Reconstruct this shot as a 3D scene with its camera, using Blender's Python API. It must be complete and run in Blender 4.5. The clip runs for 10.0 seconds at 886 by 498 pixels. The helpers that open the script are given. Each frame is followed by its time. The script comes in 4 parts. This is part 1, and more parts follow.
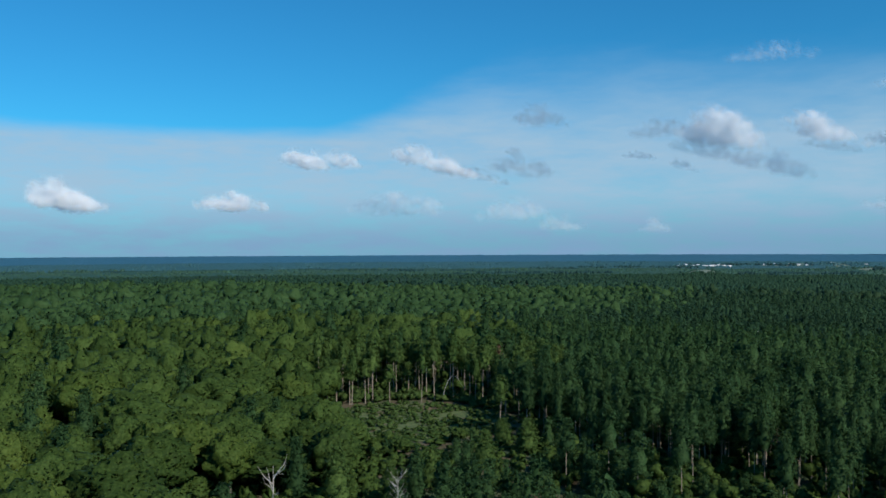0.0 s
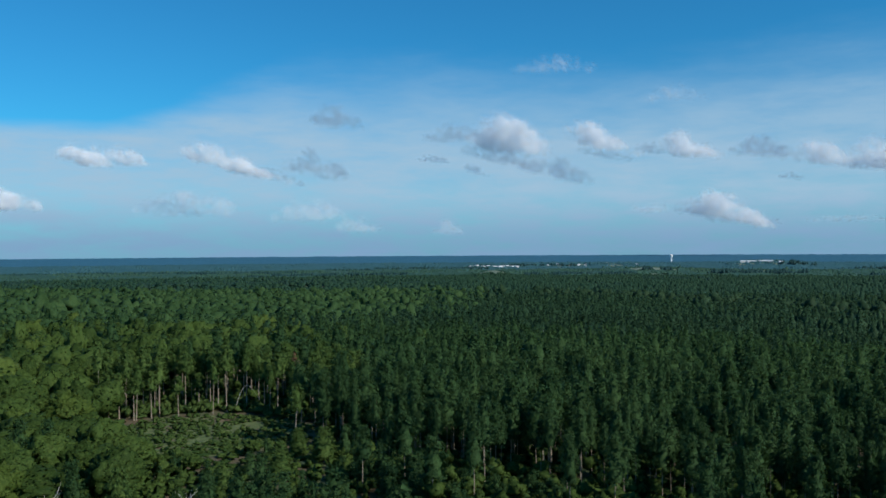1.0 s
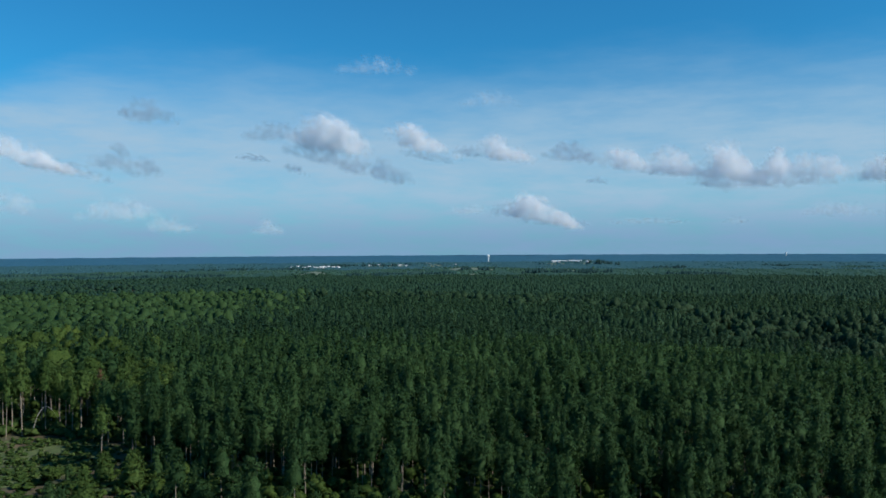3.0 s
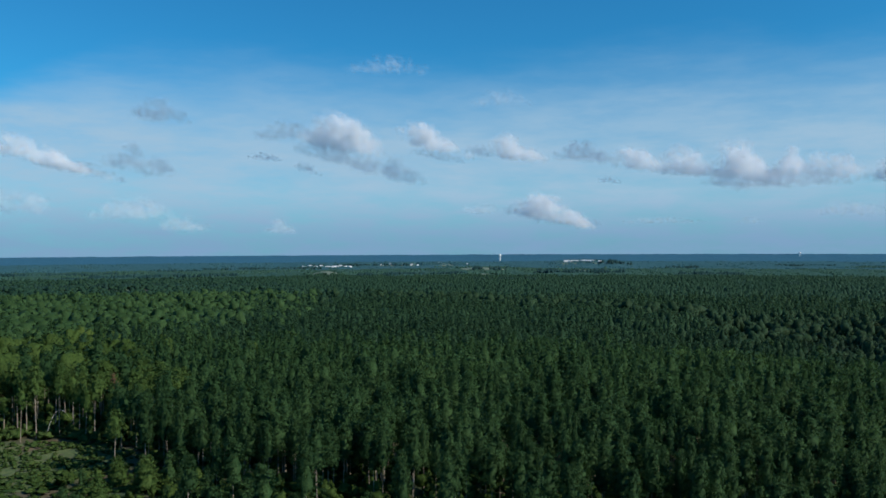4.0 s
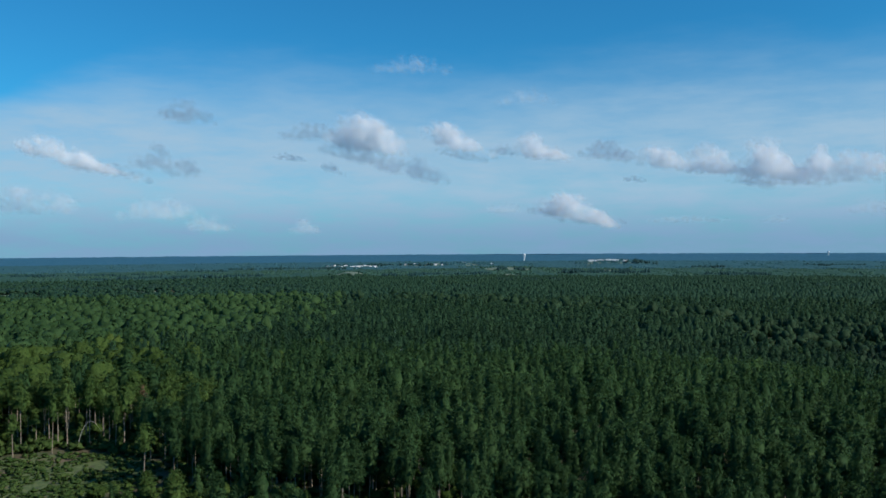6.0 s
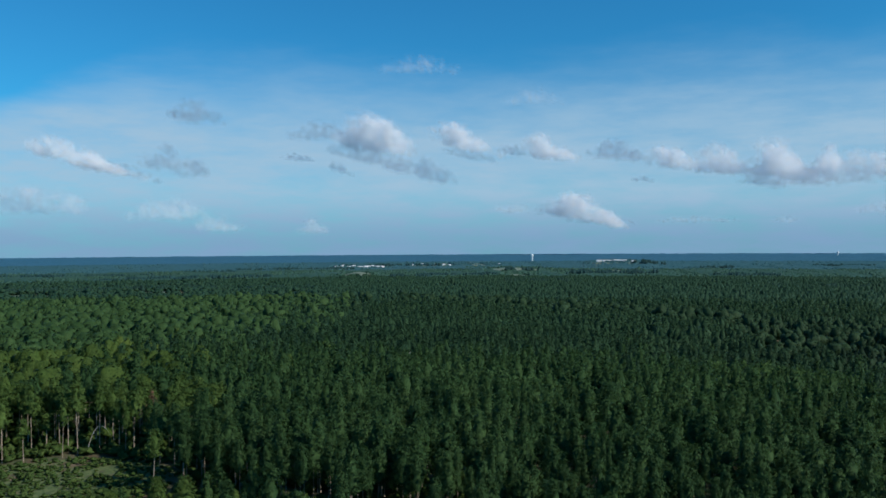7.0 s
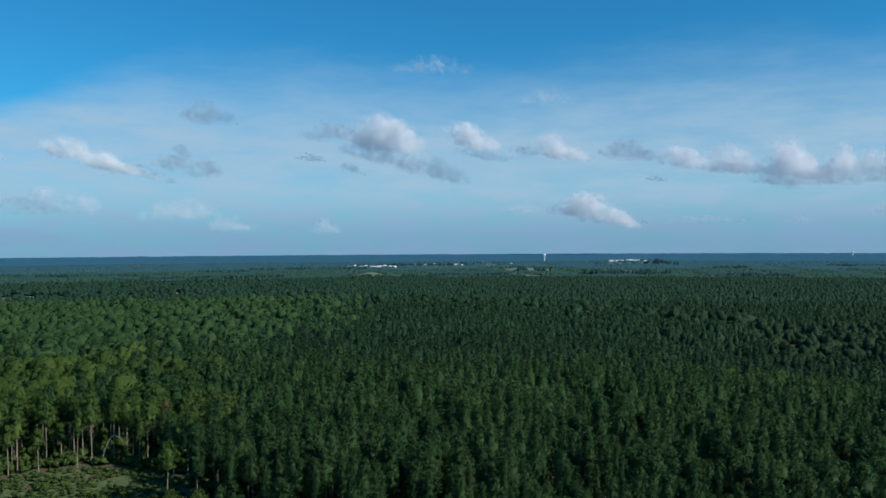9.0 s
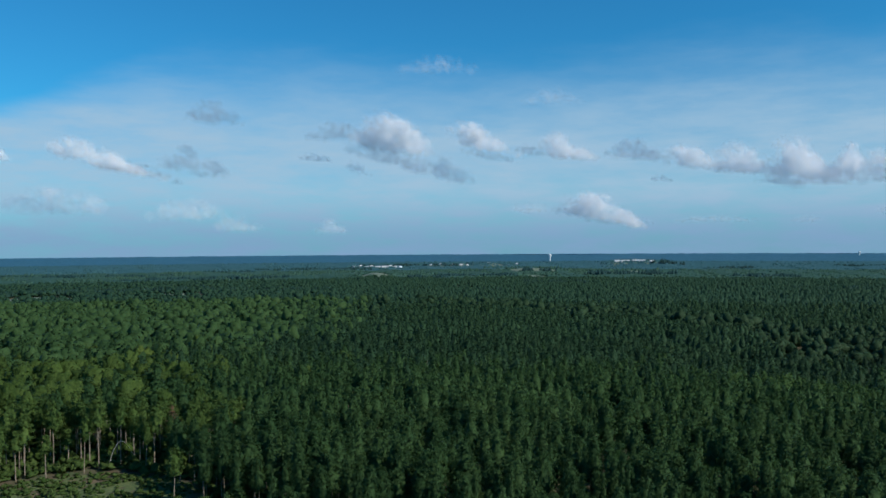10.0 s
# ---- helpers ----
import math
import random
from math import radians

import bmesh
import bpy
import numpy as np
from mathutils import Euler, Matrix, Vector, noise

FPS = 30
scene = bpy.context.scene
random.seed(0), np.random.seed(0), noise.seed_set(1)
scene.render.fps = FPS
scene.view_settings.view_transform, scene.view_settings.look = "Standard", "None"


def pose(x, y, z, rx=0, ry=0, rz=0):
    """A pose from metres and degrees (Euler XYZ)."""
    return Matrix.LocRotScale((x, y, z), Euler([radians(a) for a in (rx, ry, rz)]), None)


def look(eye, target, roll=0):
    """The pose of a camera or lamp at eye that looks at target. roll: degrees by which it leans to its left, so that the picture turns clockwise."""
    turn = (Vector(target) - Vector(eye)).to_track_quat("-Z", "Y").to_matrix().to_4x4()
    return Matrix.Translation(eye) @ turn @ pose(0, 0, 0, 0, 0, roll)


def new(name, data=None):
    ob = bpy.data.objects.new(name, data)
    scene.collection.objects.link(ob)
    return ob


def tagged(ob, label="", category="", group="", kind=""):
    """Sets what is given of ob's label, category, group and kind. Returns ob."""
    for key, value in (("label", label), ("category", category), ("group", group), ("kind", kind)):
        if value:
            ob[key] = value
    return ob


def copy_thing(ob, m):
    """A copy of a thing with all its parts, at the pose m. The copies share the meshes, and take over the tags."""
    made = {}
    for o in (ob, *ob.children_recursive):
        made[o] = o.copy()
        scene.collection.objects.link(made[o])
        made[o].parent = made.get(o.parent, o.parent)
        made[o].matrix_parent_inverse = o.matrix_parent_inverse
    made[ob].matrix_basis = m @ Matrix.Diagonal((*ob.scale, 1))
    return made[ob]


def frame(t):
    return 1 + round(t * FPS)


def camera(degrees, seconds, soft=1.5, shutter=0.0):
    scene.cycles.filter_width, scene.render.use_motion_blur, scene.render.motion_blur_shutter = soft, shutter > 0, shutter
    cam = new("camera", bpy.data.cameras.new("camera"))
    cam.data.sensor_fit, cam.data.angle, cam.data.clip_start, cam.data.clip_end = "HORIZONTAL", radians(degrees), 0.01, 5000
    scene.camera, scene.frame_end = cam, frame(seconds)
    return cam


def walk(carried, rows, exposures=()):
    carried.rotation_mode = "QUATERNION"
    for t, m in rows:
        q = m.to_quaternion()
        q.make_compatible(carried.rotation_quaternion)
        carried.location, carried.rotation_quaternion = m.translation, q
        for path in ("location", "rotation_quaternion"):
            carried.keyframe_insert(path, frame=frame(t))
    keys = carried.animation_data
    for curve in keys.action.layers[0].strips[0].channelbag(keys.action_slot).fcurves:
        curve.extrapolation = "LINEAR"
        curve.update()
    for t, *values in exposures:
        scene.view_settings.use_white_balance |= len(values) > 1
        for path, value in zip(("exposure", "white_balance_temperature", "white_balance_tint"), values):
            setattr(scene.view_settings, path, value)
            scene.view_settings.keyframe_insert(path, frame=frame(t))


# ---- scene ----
cam = camera(55.0, 10.0, soft=1.6)
walk(cam, [
    (0.0, pose(-0.00, 0.00, 55.00, 89.90, 0.25, 0.31)),
    (0.5, pose(0.21, 0.49, 55.82, 89.94, 0.32, -6.82)),
    (1.0, pose(0.26, 1.46, 56.37, 89.93, 0.34, -13.33)),
    (1.5, pose(0.62, 1.99, 57.14, 89.89, 0.26, -20.59)),
    (2.0, pose(0.81, 2.71, 57.85, 89.87, 0.29, -25.70)),
    (3.5, pose(0.68, 2.66, 60.36, 89.83, 0.31, -24.92)),
    (4.0, pose(0.72, 2.59, 61.34, 89.80, 0.25, -24.52)),
    (4.5, pose(0.69, 2.38, 62.43, 89.81, 0.30, -24.16)),
    (5.0, pose(0.61, 2.44, 63.52, 89.79, 0.23, -23.76)),
    (5.5, pose(0.48, 2.31, 64.78, 89.75, 0.30, -23.31)),
    (7.0, pose(0.07, 2.02, 67.84, 89.71, 0.34, -22.37)),
    (7.5, pose(0.05, 2.10, 68.75, 89.71, 0.35, -22.25)),
    (8.0, pose(0.20, 1.90, 69.80, 89.73, 0.43, -21.97)),
    (8.5, pose(0.14, 1.98, 70.86, 89.67, 0.39, -21.76)),
    (9.0, pose(0.03, 2.08, 71.72, 89.65, 0.33, -21.56)),
    (9.5, pose(0.14, 2.24, 72.29, 89.68, 0.38, -21.32)),
    (10.0, pose(-0.07, 2.08, 73.69, 89.64, 0.36, -21.19)),
], exposures=[(0.0, 0.0)])

# ---- light ----
SUN_AZ, SUN_EL = 135.0, 36.0      # degrees clockwise from +y, and above the horizon
sun = new("sun", bpy.data.lights.new("sun", "SUN"))
sun.data.energy, sun.data.angle, sun.data.color = 4.0, radians(0.53), (1.0, 0.95, 0.86)
sun_way = Vector((math.sin(radians(SUN_AZ)) * math.cos(radians(SUN_EL)), math.cos(radians(SUN_AZ)) * math.cos(radians(SUN_EL)), math.sin(radians(SUN_EL))))
sun.matrix_world = look((0, 0, 400), Vector((0, 0, 400)) - sun_way)


class Nodes:
    """A short hand for node trees."""

    def __init__(self, tree):
        self.tree = tree
        tree.nodes.clear()

    def add(self, kind, **values):
        node = self.tree.nodes.new("ShaderNode" + kind)
        for key, value in values.items():
            name = key[3:].replace("_", " ")
            self.put(node.inputs[int(name) if name.isdigit() else name], value)
        return node

    def put(self, socket, value):
        if isinstance(value, bpy.types.NodeSocket):
            self.tree.links.new(value, socket)
        else:
            socket.default_value = value

    def math(self, op, a, b=0.0, c=0.0):
        node = self.add("Math")
        node.operation = op
        for socket, value in zip(node.inputs, (a, b, c)):
            self.put(socket, value)
        return node.outputs[0]

    def span(self, value, a, b, lo=0.0, hi=1.0):
        node = self.add("MapRange", in_0=value, in_1=a, in_2=b, in_3=lo, in_4=hi)
        node.interpolation_type = "SMOOTHSTEP"
        return node.outputs[0]

    def mix(self, fac, a, b, kind="MIX"):
        node = self.add("Mix")
        node.data_type, node.blend_type = "RGBA", kind
        self.put(node.inputs[0], fac), self.put(node.inputs[6], a), self.put(node.inputs[7], b)
        return node.outputs[2]

    def noise(self, vector, scale, detail=4.0, rough=0.55):
        return self.add("TexNoise", in_Vector=vector, in_Scale=scale, in_Detail=detail, in_Roughness=rough).outputs["Fac"]


def build_sky():
    world = bpy.data.worlds.new("sky")
    world.use_nodes = True
    scene.world = world
    n = Nodes(world.node_tree)
    sky = n.add("TexSky")
    sky.sky_type, sky.sun_disc = "NISHITA", False
    sky.sun_elevation, sky.sun_rotation = radians(SUN_EL), radians(SUN_AZ)
    sky.altitude, sky.air_density, sky.dust_density, sky.ozone_density = 100.0, 1.0, 0.3, 4.0
    way = n.add("TexCoord").outputs["Generated"]
    part_xyz = n.add("SeparateXYZ", in_0=way)
    x, y, z = part_xyz.outputs
    az = n.math("ARCTAN2", x, y)
    clear = n.mix(1.0, sky.outputs[0], (0.150, 0.720, 0.960, 1.0), "MULTIPLY")
    # thin high veil, drawn out along the horizon
    drawn = n.add("CombineXYZ", in_0=n.math("MULTIPLY", az, 3.4), in_1=n.math("MULTIPLY", z, 15.0), in_2=0.0).outputs[0]
    broad = n.noise(drawn, 1.0, 5.0, 0.6)
    fine = n.noise(drawn, 3.1, 6.0, 0.62)
    edge = n.span(az, -0.16, 0.10, 0.140, 0.235)
    wide = n.span(az, -0.15, 0.14, 0.022, 0.135)
    stir = n.span(az, -0.18, 0.06, 0.022, 0.085)
    lifted = n.math("ADD", z, n.math("MULTIPLY", n.math("SUBTRACT", broad, 0.5), stir))
    veil = n.span(n.math("DIVIDE", n.math("SUBTRACT", edge, lifted), wide), 0.0, 1.0)
    veil = n.math("MULTIPLY", veil, n.span(fine, 0.2, 0.72, 0.58, 0.97))
    low = n.span(z, 0.0, 0.07)
    veil_colour = n.mix(low, (1.80, 3.03, 4.72, 1.0), (2.96, 4.42, 5.78, 1.0))
    full = n.mix(veil, clear, veil_colour)
    back = n.add("Background", in_Color=full, in_Strength=0.12)
    out = n.add("OutputWorld")
    n.put(out.inputs[0], back.outputs[0])


build_sky()


# ---- materials ----
def material(name):
    made = bpy.data.materials.new(name)
    made.use_nodes = True
    return made, Nodes(made.node_tree)


def finish(n, shader):
    n.put(n.add("OutputMaterial").inputs[0], shader)


def leaf_material(name, dark, light, grain, through_leaf=0.3, single=False):
    """Foliage: colour changes from stand to stand, from tree to tree and from tuft to tuft."""
    made, n = material(name)
    place = n.add("NewGeometry")
    stand = n.noise(place.outputs["Position"], 0.012, 3.0)
    patch = n.span(n.noise(place.outputs["Position"], 1.15, 5.0, 0.78), 0.37, 0.63)
    rough = n.noise(place.outputs["Position"], 1.7, 3.0, 0.7)
    if single:
        tree = n.add("ObjectInfo").outputs["Random"]
    else:
        tree = n.add("Attribute")
        tree.attribute_name = "tint"
        tree = tree.outputs["Fac"]
    fac = n.math("ADD", n.math("MULTIPLY", tree, 0.55), n.math("MULTIPLY", place.outputs["Random Per Island"], grain))
    fac = n.math("ADD", fac, n.math("MULTIPLY", n.math("SUBTRACT", stand, 0.5), 0.8))
    fac = n.math("ADD", fac, n.math("MULTIPLY", n.math("SUBTRACT", patch, 0.5), 0.95))
    colour = n.mix(fac, (*dark, 1.0), (*light, 1.0))
    skin = n.add("BsdfPrincipled", in_Base_Color=colour, in_Roughness=0.62)
    n.put(skin.inputs["Specular IOR Level"], 0.08)
    relief = n.add("Bump", in_Strength=0.42, in_Distance=0.5, in_Height=rough)
    n.put(skin.inputs["Normal"], relief.outputs[0])
    glow = n.add("BsdfTranslucent", in_Color=n.mix(0.35, colour, (light[0] * 1.15, light[1] * 1.25, light[2] * 0.9, 1.0)))
    both = n.add("MixShader", in_0=through_leaf, in_1=skin.outputs[0], in_2=glow.outputs[0])
    finish(n, both.outputs[0])
    return made


def rough_material(name, dark, light, scale, rough=0.9, bump=0.3, stretch=(1.0, 1.0, 1.0)):
    """Bark, soil, paint: two scales of stain and a fine relief."""
    made, n = material(name)
    place = n.add("TexCoord").outputs["Object"]
    place = n.add("Mapping", in_Vector=place, in_Scale=stretch).outputs[0]
    broad = n.noise(place, scale, 4.0)
    fine = n.noise(place, scale * 9.0, 5.0, 0.65)
    fac = n.math("ADD", n.math("MULTIPLY", n.span(broad, 0.35, 0.65), 0.65), n.math("MULTIPLY", fine, 0.45))
    skin = n.add("BsdfPrincipled", in_Base_Color=n.mix(fac, (*dark, 1.0), (*light, 1.0)), in_Roughness=rough)
    relief = n.add("Bump", in_Strength=bump, in_Distance=0.05, in_Height=fine)
    n.put(skin.inputs["Normal"], relief.outputs[0])
    finish(n, skin.outputs[0])
    return made


def ground_material():
    made, n = material("forest_floor")
    place = n.add("NewGeometry").outputs["Position"]
    broad = n.noise(place, 0.05, 4.0)
    fine = n.noise(place, 0.8, 6.0, 0.65)
    litter = n.mix(fine, (0.060, 0.046, 0.022, 1.0), (0.130, 0.096, 0.050, 1.0))
    moss = n.mix(fine, (0.036, 0.060, 0.020, 1.0), (0.080, 0.115, 0.040, 1.0))
    skin = n.add("BsdfPrincipled", in_Base_Color=n.mix(n.span(broad, 0.4, 0.6), litter, moss), in_Roughness=0.95)
    relief = n.add("Bump", in_Strength=0.5, in_Distance=0.2, in_Height=fine)
    n.put(skin.inputs["Normal"], relief.outputs[0])
    finish(n, skin.outputs[0])
    return made


def meadow_material(name, grass, straw, soil):
    made, n = material(name)
    place = n.add("NewGeometry").outputs["Position"]
    broad = n.noise(place, 0.11, 4.0)
    fine = n.noise(place, 1.1, 6.0, 0.65)
    green = n.mix(n.span(n.noise(place, 0.7, 8.0, 0.75), 0.38, 0.62), (*grass, 1.0), (*straw, 1.0))
    skin = n.add("BsdfPrincipled", in_Base_Color=n.mix(n.span(broad, 0.57, 0.70), green, (*soil, 1.0)), in_Roughness=0.95)
    relief = n.add("Bump", in_Strength=0.6, in_Distance=0.15, in_Height=fine)
    n.put(skin.inputs["Normal"], relief.outputs[0])
    finish(n, skin.outputs[0])
    return made


def cloud_material():
    made, n = material("cloud_vapour")
    white = (0.96, 0.96, 0.96, 1.0)
    a = n.add("BsdfDiffuse", in_Color=white, in_Roughness=0.6)
    b = n.add("BsdfTranslucent", in_Color=white)
    solid = n.add("MixShader", in_0=0.5, in_1=a.outputs[0], in_2=b.outputs[0])
    clear = n.add("BsdfTransparent")
    thick = n.add("Attribute")
    thick.attribute_name = "thickness"
    thick = thick.outputs["Fac"]
    both = n.add("MixShader", in_0=thick, in_1=clear.outputs[0], in_2=solid.outputs[0])
    finish(n, both.outputs[0])
    return made


PINE_TONES = ((0.025, 0.061, 0.021), (0.062, 0.122, 0.042))
# slope pines: distance haze put into the needle colour, bluer and darker
SLOPE_HAZE_TONES = ((0.018, 0.047, 0.022), (0.042, 0.088, 0.039))
BROAD_TONES = ((0.030, 0.058, 0.013), (0.080, 0.132, 0.030))
YELLOW_TONES = ((0.046, 0.080, 0.015), (0.108, 0.160, 0.035))
PINE = leaf_material("pine_needles", *PINE_TONES, 0.16, 0.32)
HAZED_SLOPE_PINE = leaf_material("slope_pine_needles", *SLOPE_HAZE_TONES, 0.14, 0.18)
PINE_ONE = leaf_material("pine_tree_needles", *PINE_TONES, 0.16, 0.32, True)
BROAD = leaf_material("broad_leaves", *BROAD_TONES, 0.5, 0.30)
BROAD_ONE = leaf_material("broad_tree_leaves", *BROAD_TONES, 0.5, 0.30, True)
YELLOW = leaf_material("yellow_green_leaves", *YELLOW_TONES, 0.45, 0.30)
YELLOW_ONE = leaf_material("yellow_green_tree_leaves", *YELLOW_TONES, 0.45, 0.30, True)
SHRUB = leaf_material("shrub_leaves", (0.038, 0.078, 0.018), (0.104, 0.156, 0.046), 0.3, 0.30)
SHRUB_ONE = leaf_material("single_shrub_leaves", (0.038, 0.078, 0.018), (0.104, 0.156, 0.046), 0.3, 0.30, True)
# far pine and broadleaf: distance haze is put into the leaf colour
HAZED_PINE = leaf_material("far_pine_needles", (0.019, 0.049, 0.022), (0.041, 0.085, 0.038), 0.1, 0.22)
HAZED_BROAD = leaf_material("far_broad_leaves", (0.031, 0.070, 0.023), (0.064, 0.122, 0.041), 0.15, 0.25)
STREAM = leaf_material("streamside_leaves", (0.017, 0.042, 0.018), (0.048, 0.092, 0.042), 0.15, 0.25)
# valley to far slope: painted haze, bluer and paler with each step
HAZED_A = leaf_material("valley_foliage", (0.019, 0.052, 0.029), (0.039, 0.083, 0.044), 0.1, 0.2)
HAZED_B = leaf_material("far_foliage", (0.038, 0.092, 0.062), (0.064, 0.132, 0.092), 0.15, 0.2)
HAZED_M = leaf_material("far_slope_foliage", (0.042, 0.118, 0.128), (0.066, 0.158, 0.172), 0.15, 0.2)
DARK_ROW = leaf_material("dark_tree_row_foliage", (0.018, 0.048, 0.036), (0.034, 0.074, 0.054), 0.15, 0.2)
# paler, bluer copy of the row foliage: haze put into its colour
HAZED_ROW = leaf_material("far_tree_row_foliage", (0.018, 0.056, 0.054), (0.034, 0.080, 0.076), 0.15, 0.2)
# shade put into the colour: near-black needles for the gaps by the stream
SHADE_PINE = leaf_material("streamside_pine_needles", (0.010, 0.026, 0.012), (0.022, 0.048, 0.023), 0.15, 0.15)
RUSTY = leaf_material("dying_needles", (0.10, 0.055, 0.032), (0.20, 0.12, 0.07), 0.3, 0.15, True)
# bluest step: the haze over the ridge is put into this leaf colour
HAZED_C = leaf_material("ridge_foliage", (0.044, 0.142, 0.208), (0.066, 0.182, 0.262), 0.15, 0.2)
# lighter, warmer pine needles: the clearing edge's sunlight put into the colour
EDGE_LIT_NEEDLES = leaf_material("edge_pine_needles", (0.044, 0.086, 0.021), (0.110, 0.176, 0.046), 0.16, 0.25, True)
PINE_BARK = rough_material("pine_bark", (0.19, 0.155, 0.115), (0.39, 0.325, 0.25), 1.2, stretch=(1.0, 1.0, 0.25))
BARK = rough_material("grey_bark", (0.08, 0.07, 0.055), (0.22, 0.19, 0.15), 1.2, stretch=(1.0, 1.0, 0.25))
DEAD = rough_material("bleached_wood", (0.30, 0.28, 0.24), (0.58, 0.55, 0.49), 1.4, stretch=(1.0, 1.0, 0.3))
FRESH_PINE = leaf_material("young_needles", (0.032, 0.072, 0.020), (0.074, 0.136, 0.042), 0.16, 0.25)
FLOOR = ground_material()
MEADOW = meadow_material("clearing_grass", (0.050, 0.088, 0.022), (0.120, 0.148, 0.048), (0.140, 0.105, 0.058))
FIELD = meadow_material("field_grass", (0.09, 0.14, 0.085), (0.16, 0.19, 0.125), (0.18, 0.18, 0.14))
PAINT = rough_material("white_paint", (0.74, 0.74, 0.72), (0.84, 0.84, 0.83), 0.5, 0.5, 0.05)
METAL_ROOF = rough_material("pale_metal_roof", (0.55, 0.57, 0.58), (0.74, 0.75, 0.76), 0.4, 0.45, 0.05)
DARK_GLASS = rough_material("dark_glazing", (0.02, 0.025, 0.03), (0.05, 0.055, 0.06), 0.8, 0.15, 0.0)
VAPOUR = cloud_material()


# ---- the land ----
rng = np.random.default_rng(11)
# cleared fields in the valley: azimuth, distance, half width in degrees, half depth in metres
FIELDS = ((16.7, 2500, 1.0, 190), (26.9, 3050, 1.9, 200), (27.2, 2480, 0.9, 110), (22.9, 1800, 1.1, 60), (-4.4, 1600, 2.3, 62), (3.4, 1615, 2.0, 52), (33.5, 3000, 1.6, 120))
# building plots: azimuth, distance, half width in degrees, rise
PLOTS = ((16.9, 3900, 2.0, 5.0), (23.0, 4050, 3.4, 8.0), (33.9, 4100, 1.8, 14.0))


def ease(v):
    v = np.clip(v, 0.0, 1.0)
    return v * v * (3.0 - 2.0 * v)


def polar(x, y):
    return np.hypot(x, y), np.degrees(np.arctan2(x, y))


def ground_z(x, y):
    """Height of the land: a gentle rise, a broad valley, and a far ridge."""
    x, y = np.asarray(x, float), np.asarray(y, float)
    r, az = polar(x, y)
    z = np.interp(r, (0, 350, 900, 2000, 3000, 3900, 4600, 4850, 4960), (0, 0, -17, -26, -33, -40, -8, 4, 4))
    z = z + 15.0 * ease((6.0 - az) / 22.0) * ease((r - 350.0) / 600.0) * ease((1270.0 - r) / 270.0)
    z = z - 12.0 * np.exp(-((x - 370.0) / 110.0) ** 2 - ((y - 350.0) / 130.0) ** 2)
    z = z + 4.0 * np.exp(-((x + 20.0) / 140.0) ** 2 - ((y - 420.0) / 110.0) ** 2)
    for a, d, w, deep in FIELDS:
        z = z + (18.0 if deep > 150 else 9.0) * np.exp(-((az - a) / (w * 1.2)) ** 2 - ((r - d) / (deep * 1.3)) ** 2)
    for a, d, w, rise in PLOTS:
        z = z + rise * np.exp(-((az - a) / (w * 1.2)) ** 4 - ((r - d) / 160.0) ** 4)
    return z + 0.8 * np.sin(x / 43.0 + 1.0) * np.sin(y / 57.0) * ease((r - 60.0) / 200.0) * ease((x - 60.0) / 60.0)


def mesh_of(name, verts, polys, smooth=False, normals=None):
    """A mesh from arrays; all polygons have the same number of corners."""
    made = bpy.data.meshes.new(name)
    k = polys.shape[1]
    made.vertices.add(len(verts))
    made.vertices.foreach_set("co", np.ascontiguousarray(verts, np.float32).ravel())
    made.loops.add(polys.size)
    made.loops.foreach_set("vertex_index", np.ascontiguousarray(polys, np.int32).ravel())
    made.polygons.add(len(polys))
    made.polygons.foreach_set("loop_start", np.arange(0, polys.size, k, dtype=np.int32))
    made.polygons.foreach_set("use_smooth", np.full(len(polys), smooth))
    if normals is not None:
        layer = made.attributes.new("custom_normal", "FLOAT_VECTOR", "POINT")
        layer.data.foreach_set("vector", np.ascontiguousarray(normals, np.float32).ravel())
    made.update(calc_edges=True)
    return made


def leafy(name, shape):
    """A crown's mesh: its leaves take the light with the round of the crown."""
    return mesh_of(name, shape[0], shape[1], True, shape[2])


def solid(name, mesh, mat, parent=None, label=""):
    ob = new(name, mesh)
    if mat is not None and not mesh.materials:
        mesh.materials.append(mat)
    if parent is not None:
        ob.parent = parent
    return tagged(ob, label)


def part(name, bm, mat, parent, label=""):
    mesh = bpy.data.meshes.new(name)
    bm.to_mesh(mesh)
    bm.free()
    return solid(name, mesh, mat, parent, label)


def sheet(radii, azimuths, height, closed=False):
    """A polar grid over the land."""
    rr, aa = np.meshgrid(radii, np.radians(azimuths), indexing="ij")
    x, y = rr * np.sin(aa), rr * np.cos(aa)
    verts = np.stack([x, y, height(x, y)], -1).reshape(-1, 3)
    m, n = rr.shape
    i, j = np.meshgrid(np.arange(m - 1), np.arange(n if closed else n - 1), indexing="ij")
    k = (j + 1) % n
    polys = np.stack([i * n + j, i * n + k, (i + 1) * n + k, (i + 1) * n + j], -1).reshape(-1, 4)
    return verts, polys


radii = np.concatenate([np.linspace(0.5, 400, 60), np.geomspace(410, 4960, 70)])
v, p = sheet(radii, np.arange(0, 360, 1.5), ground_z, True)
tagged(solid("ground", mesh_of("ground", v, p, True), FLOOR), "dark leaf-littered forest floor rolling away to the horizon", "ground", kind="structure")


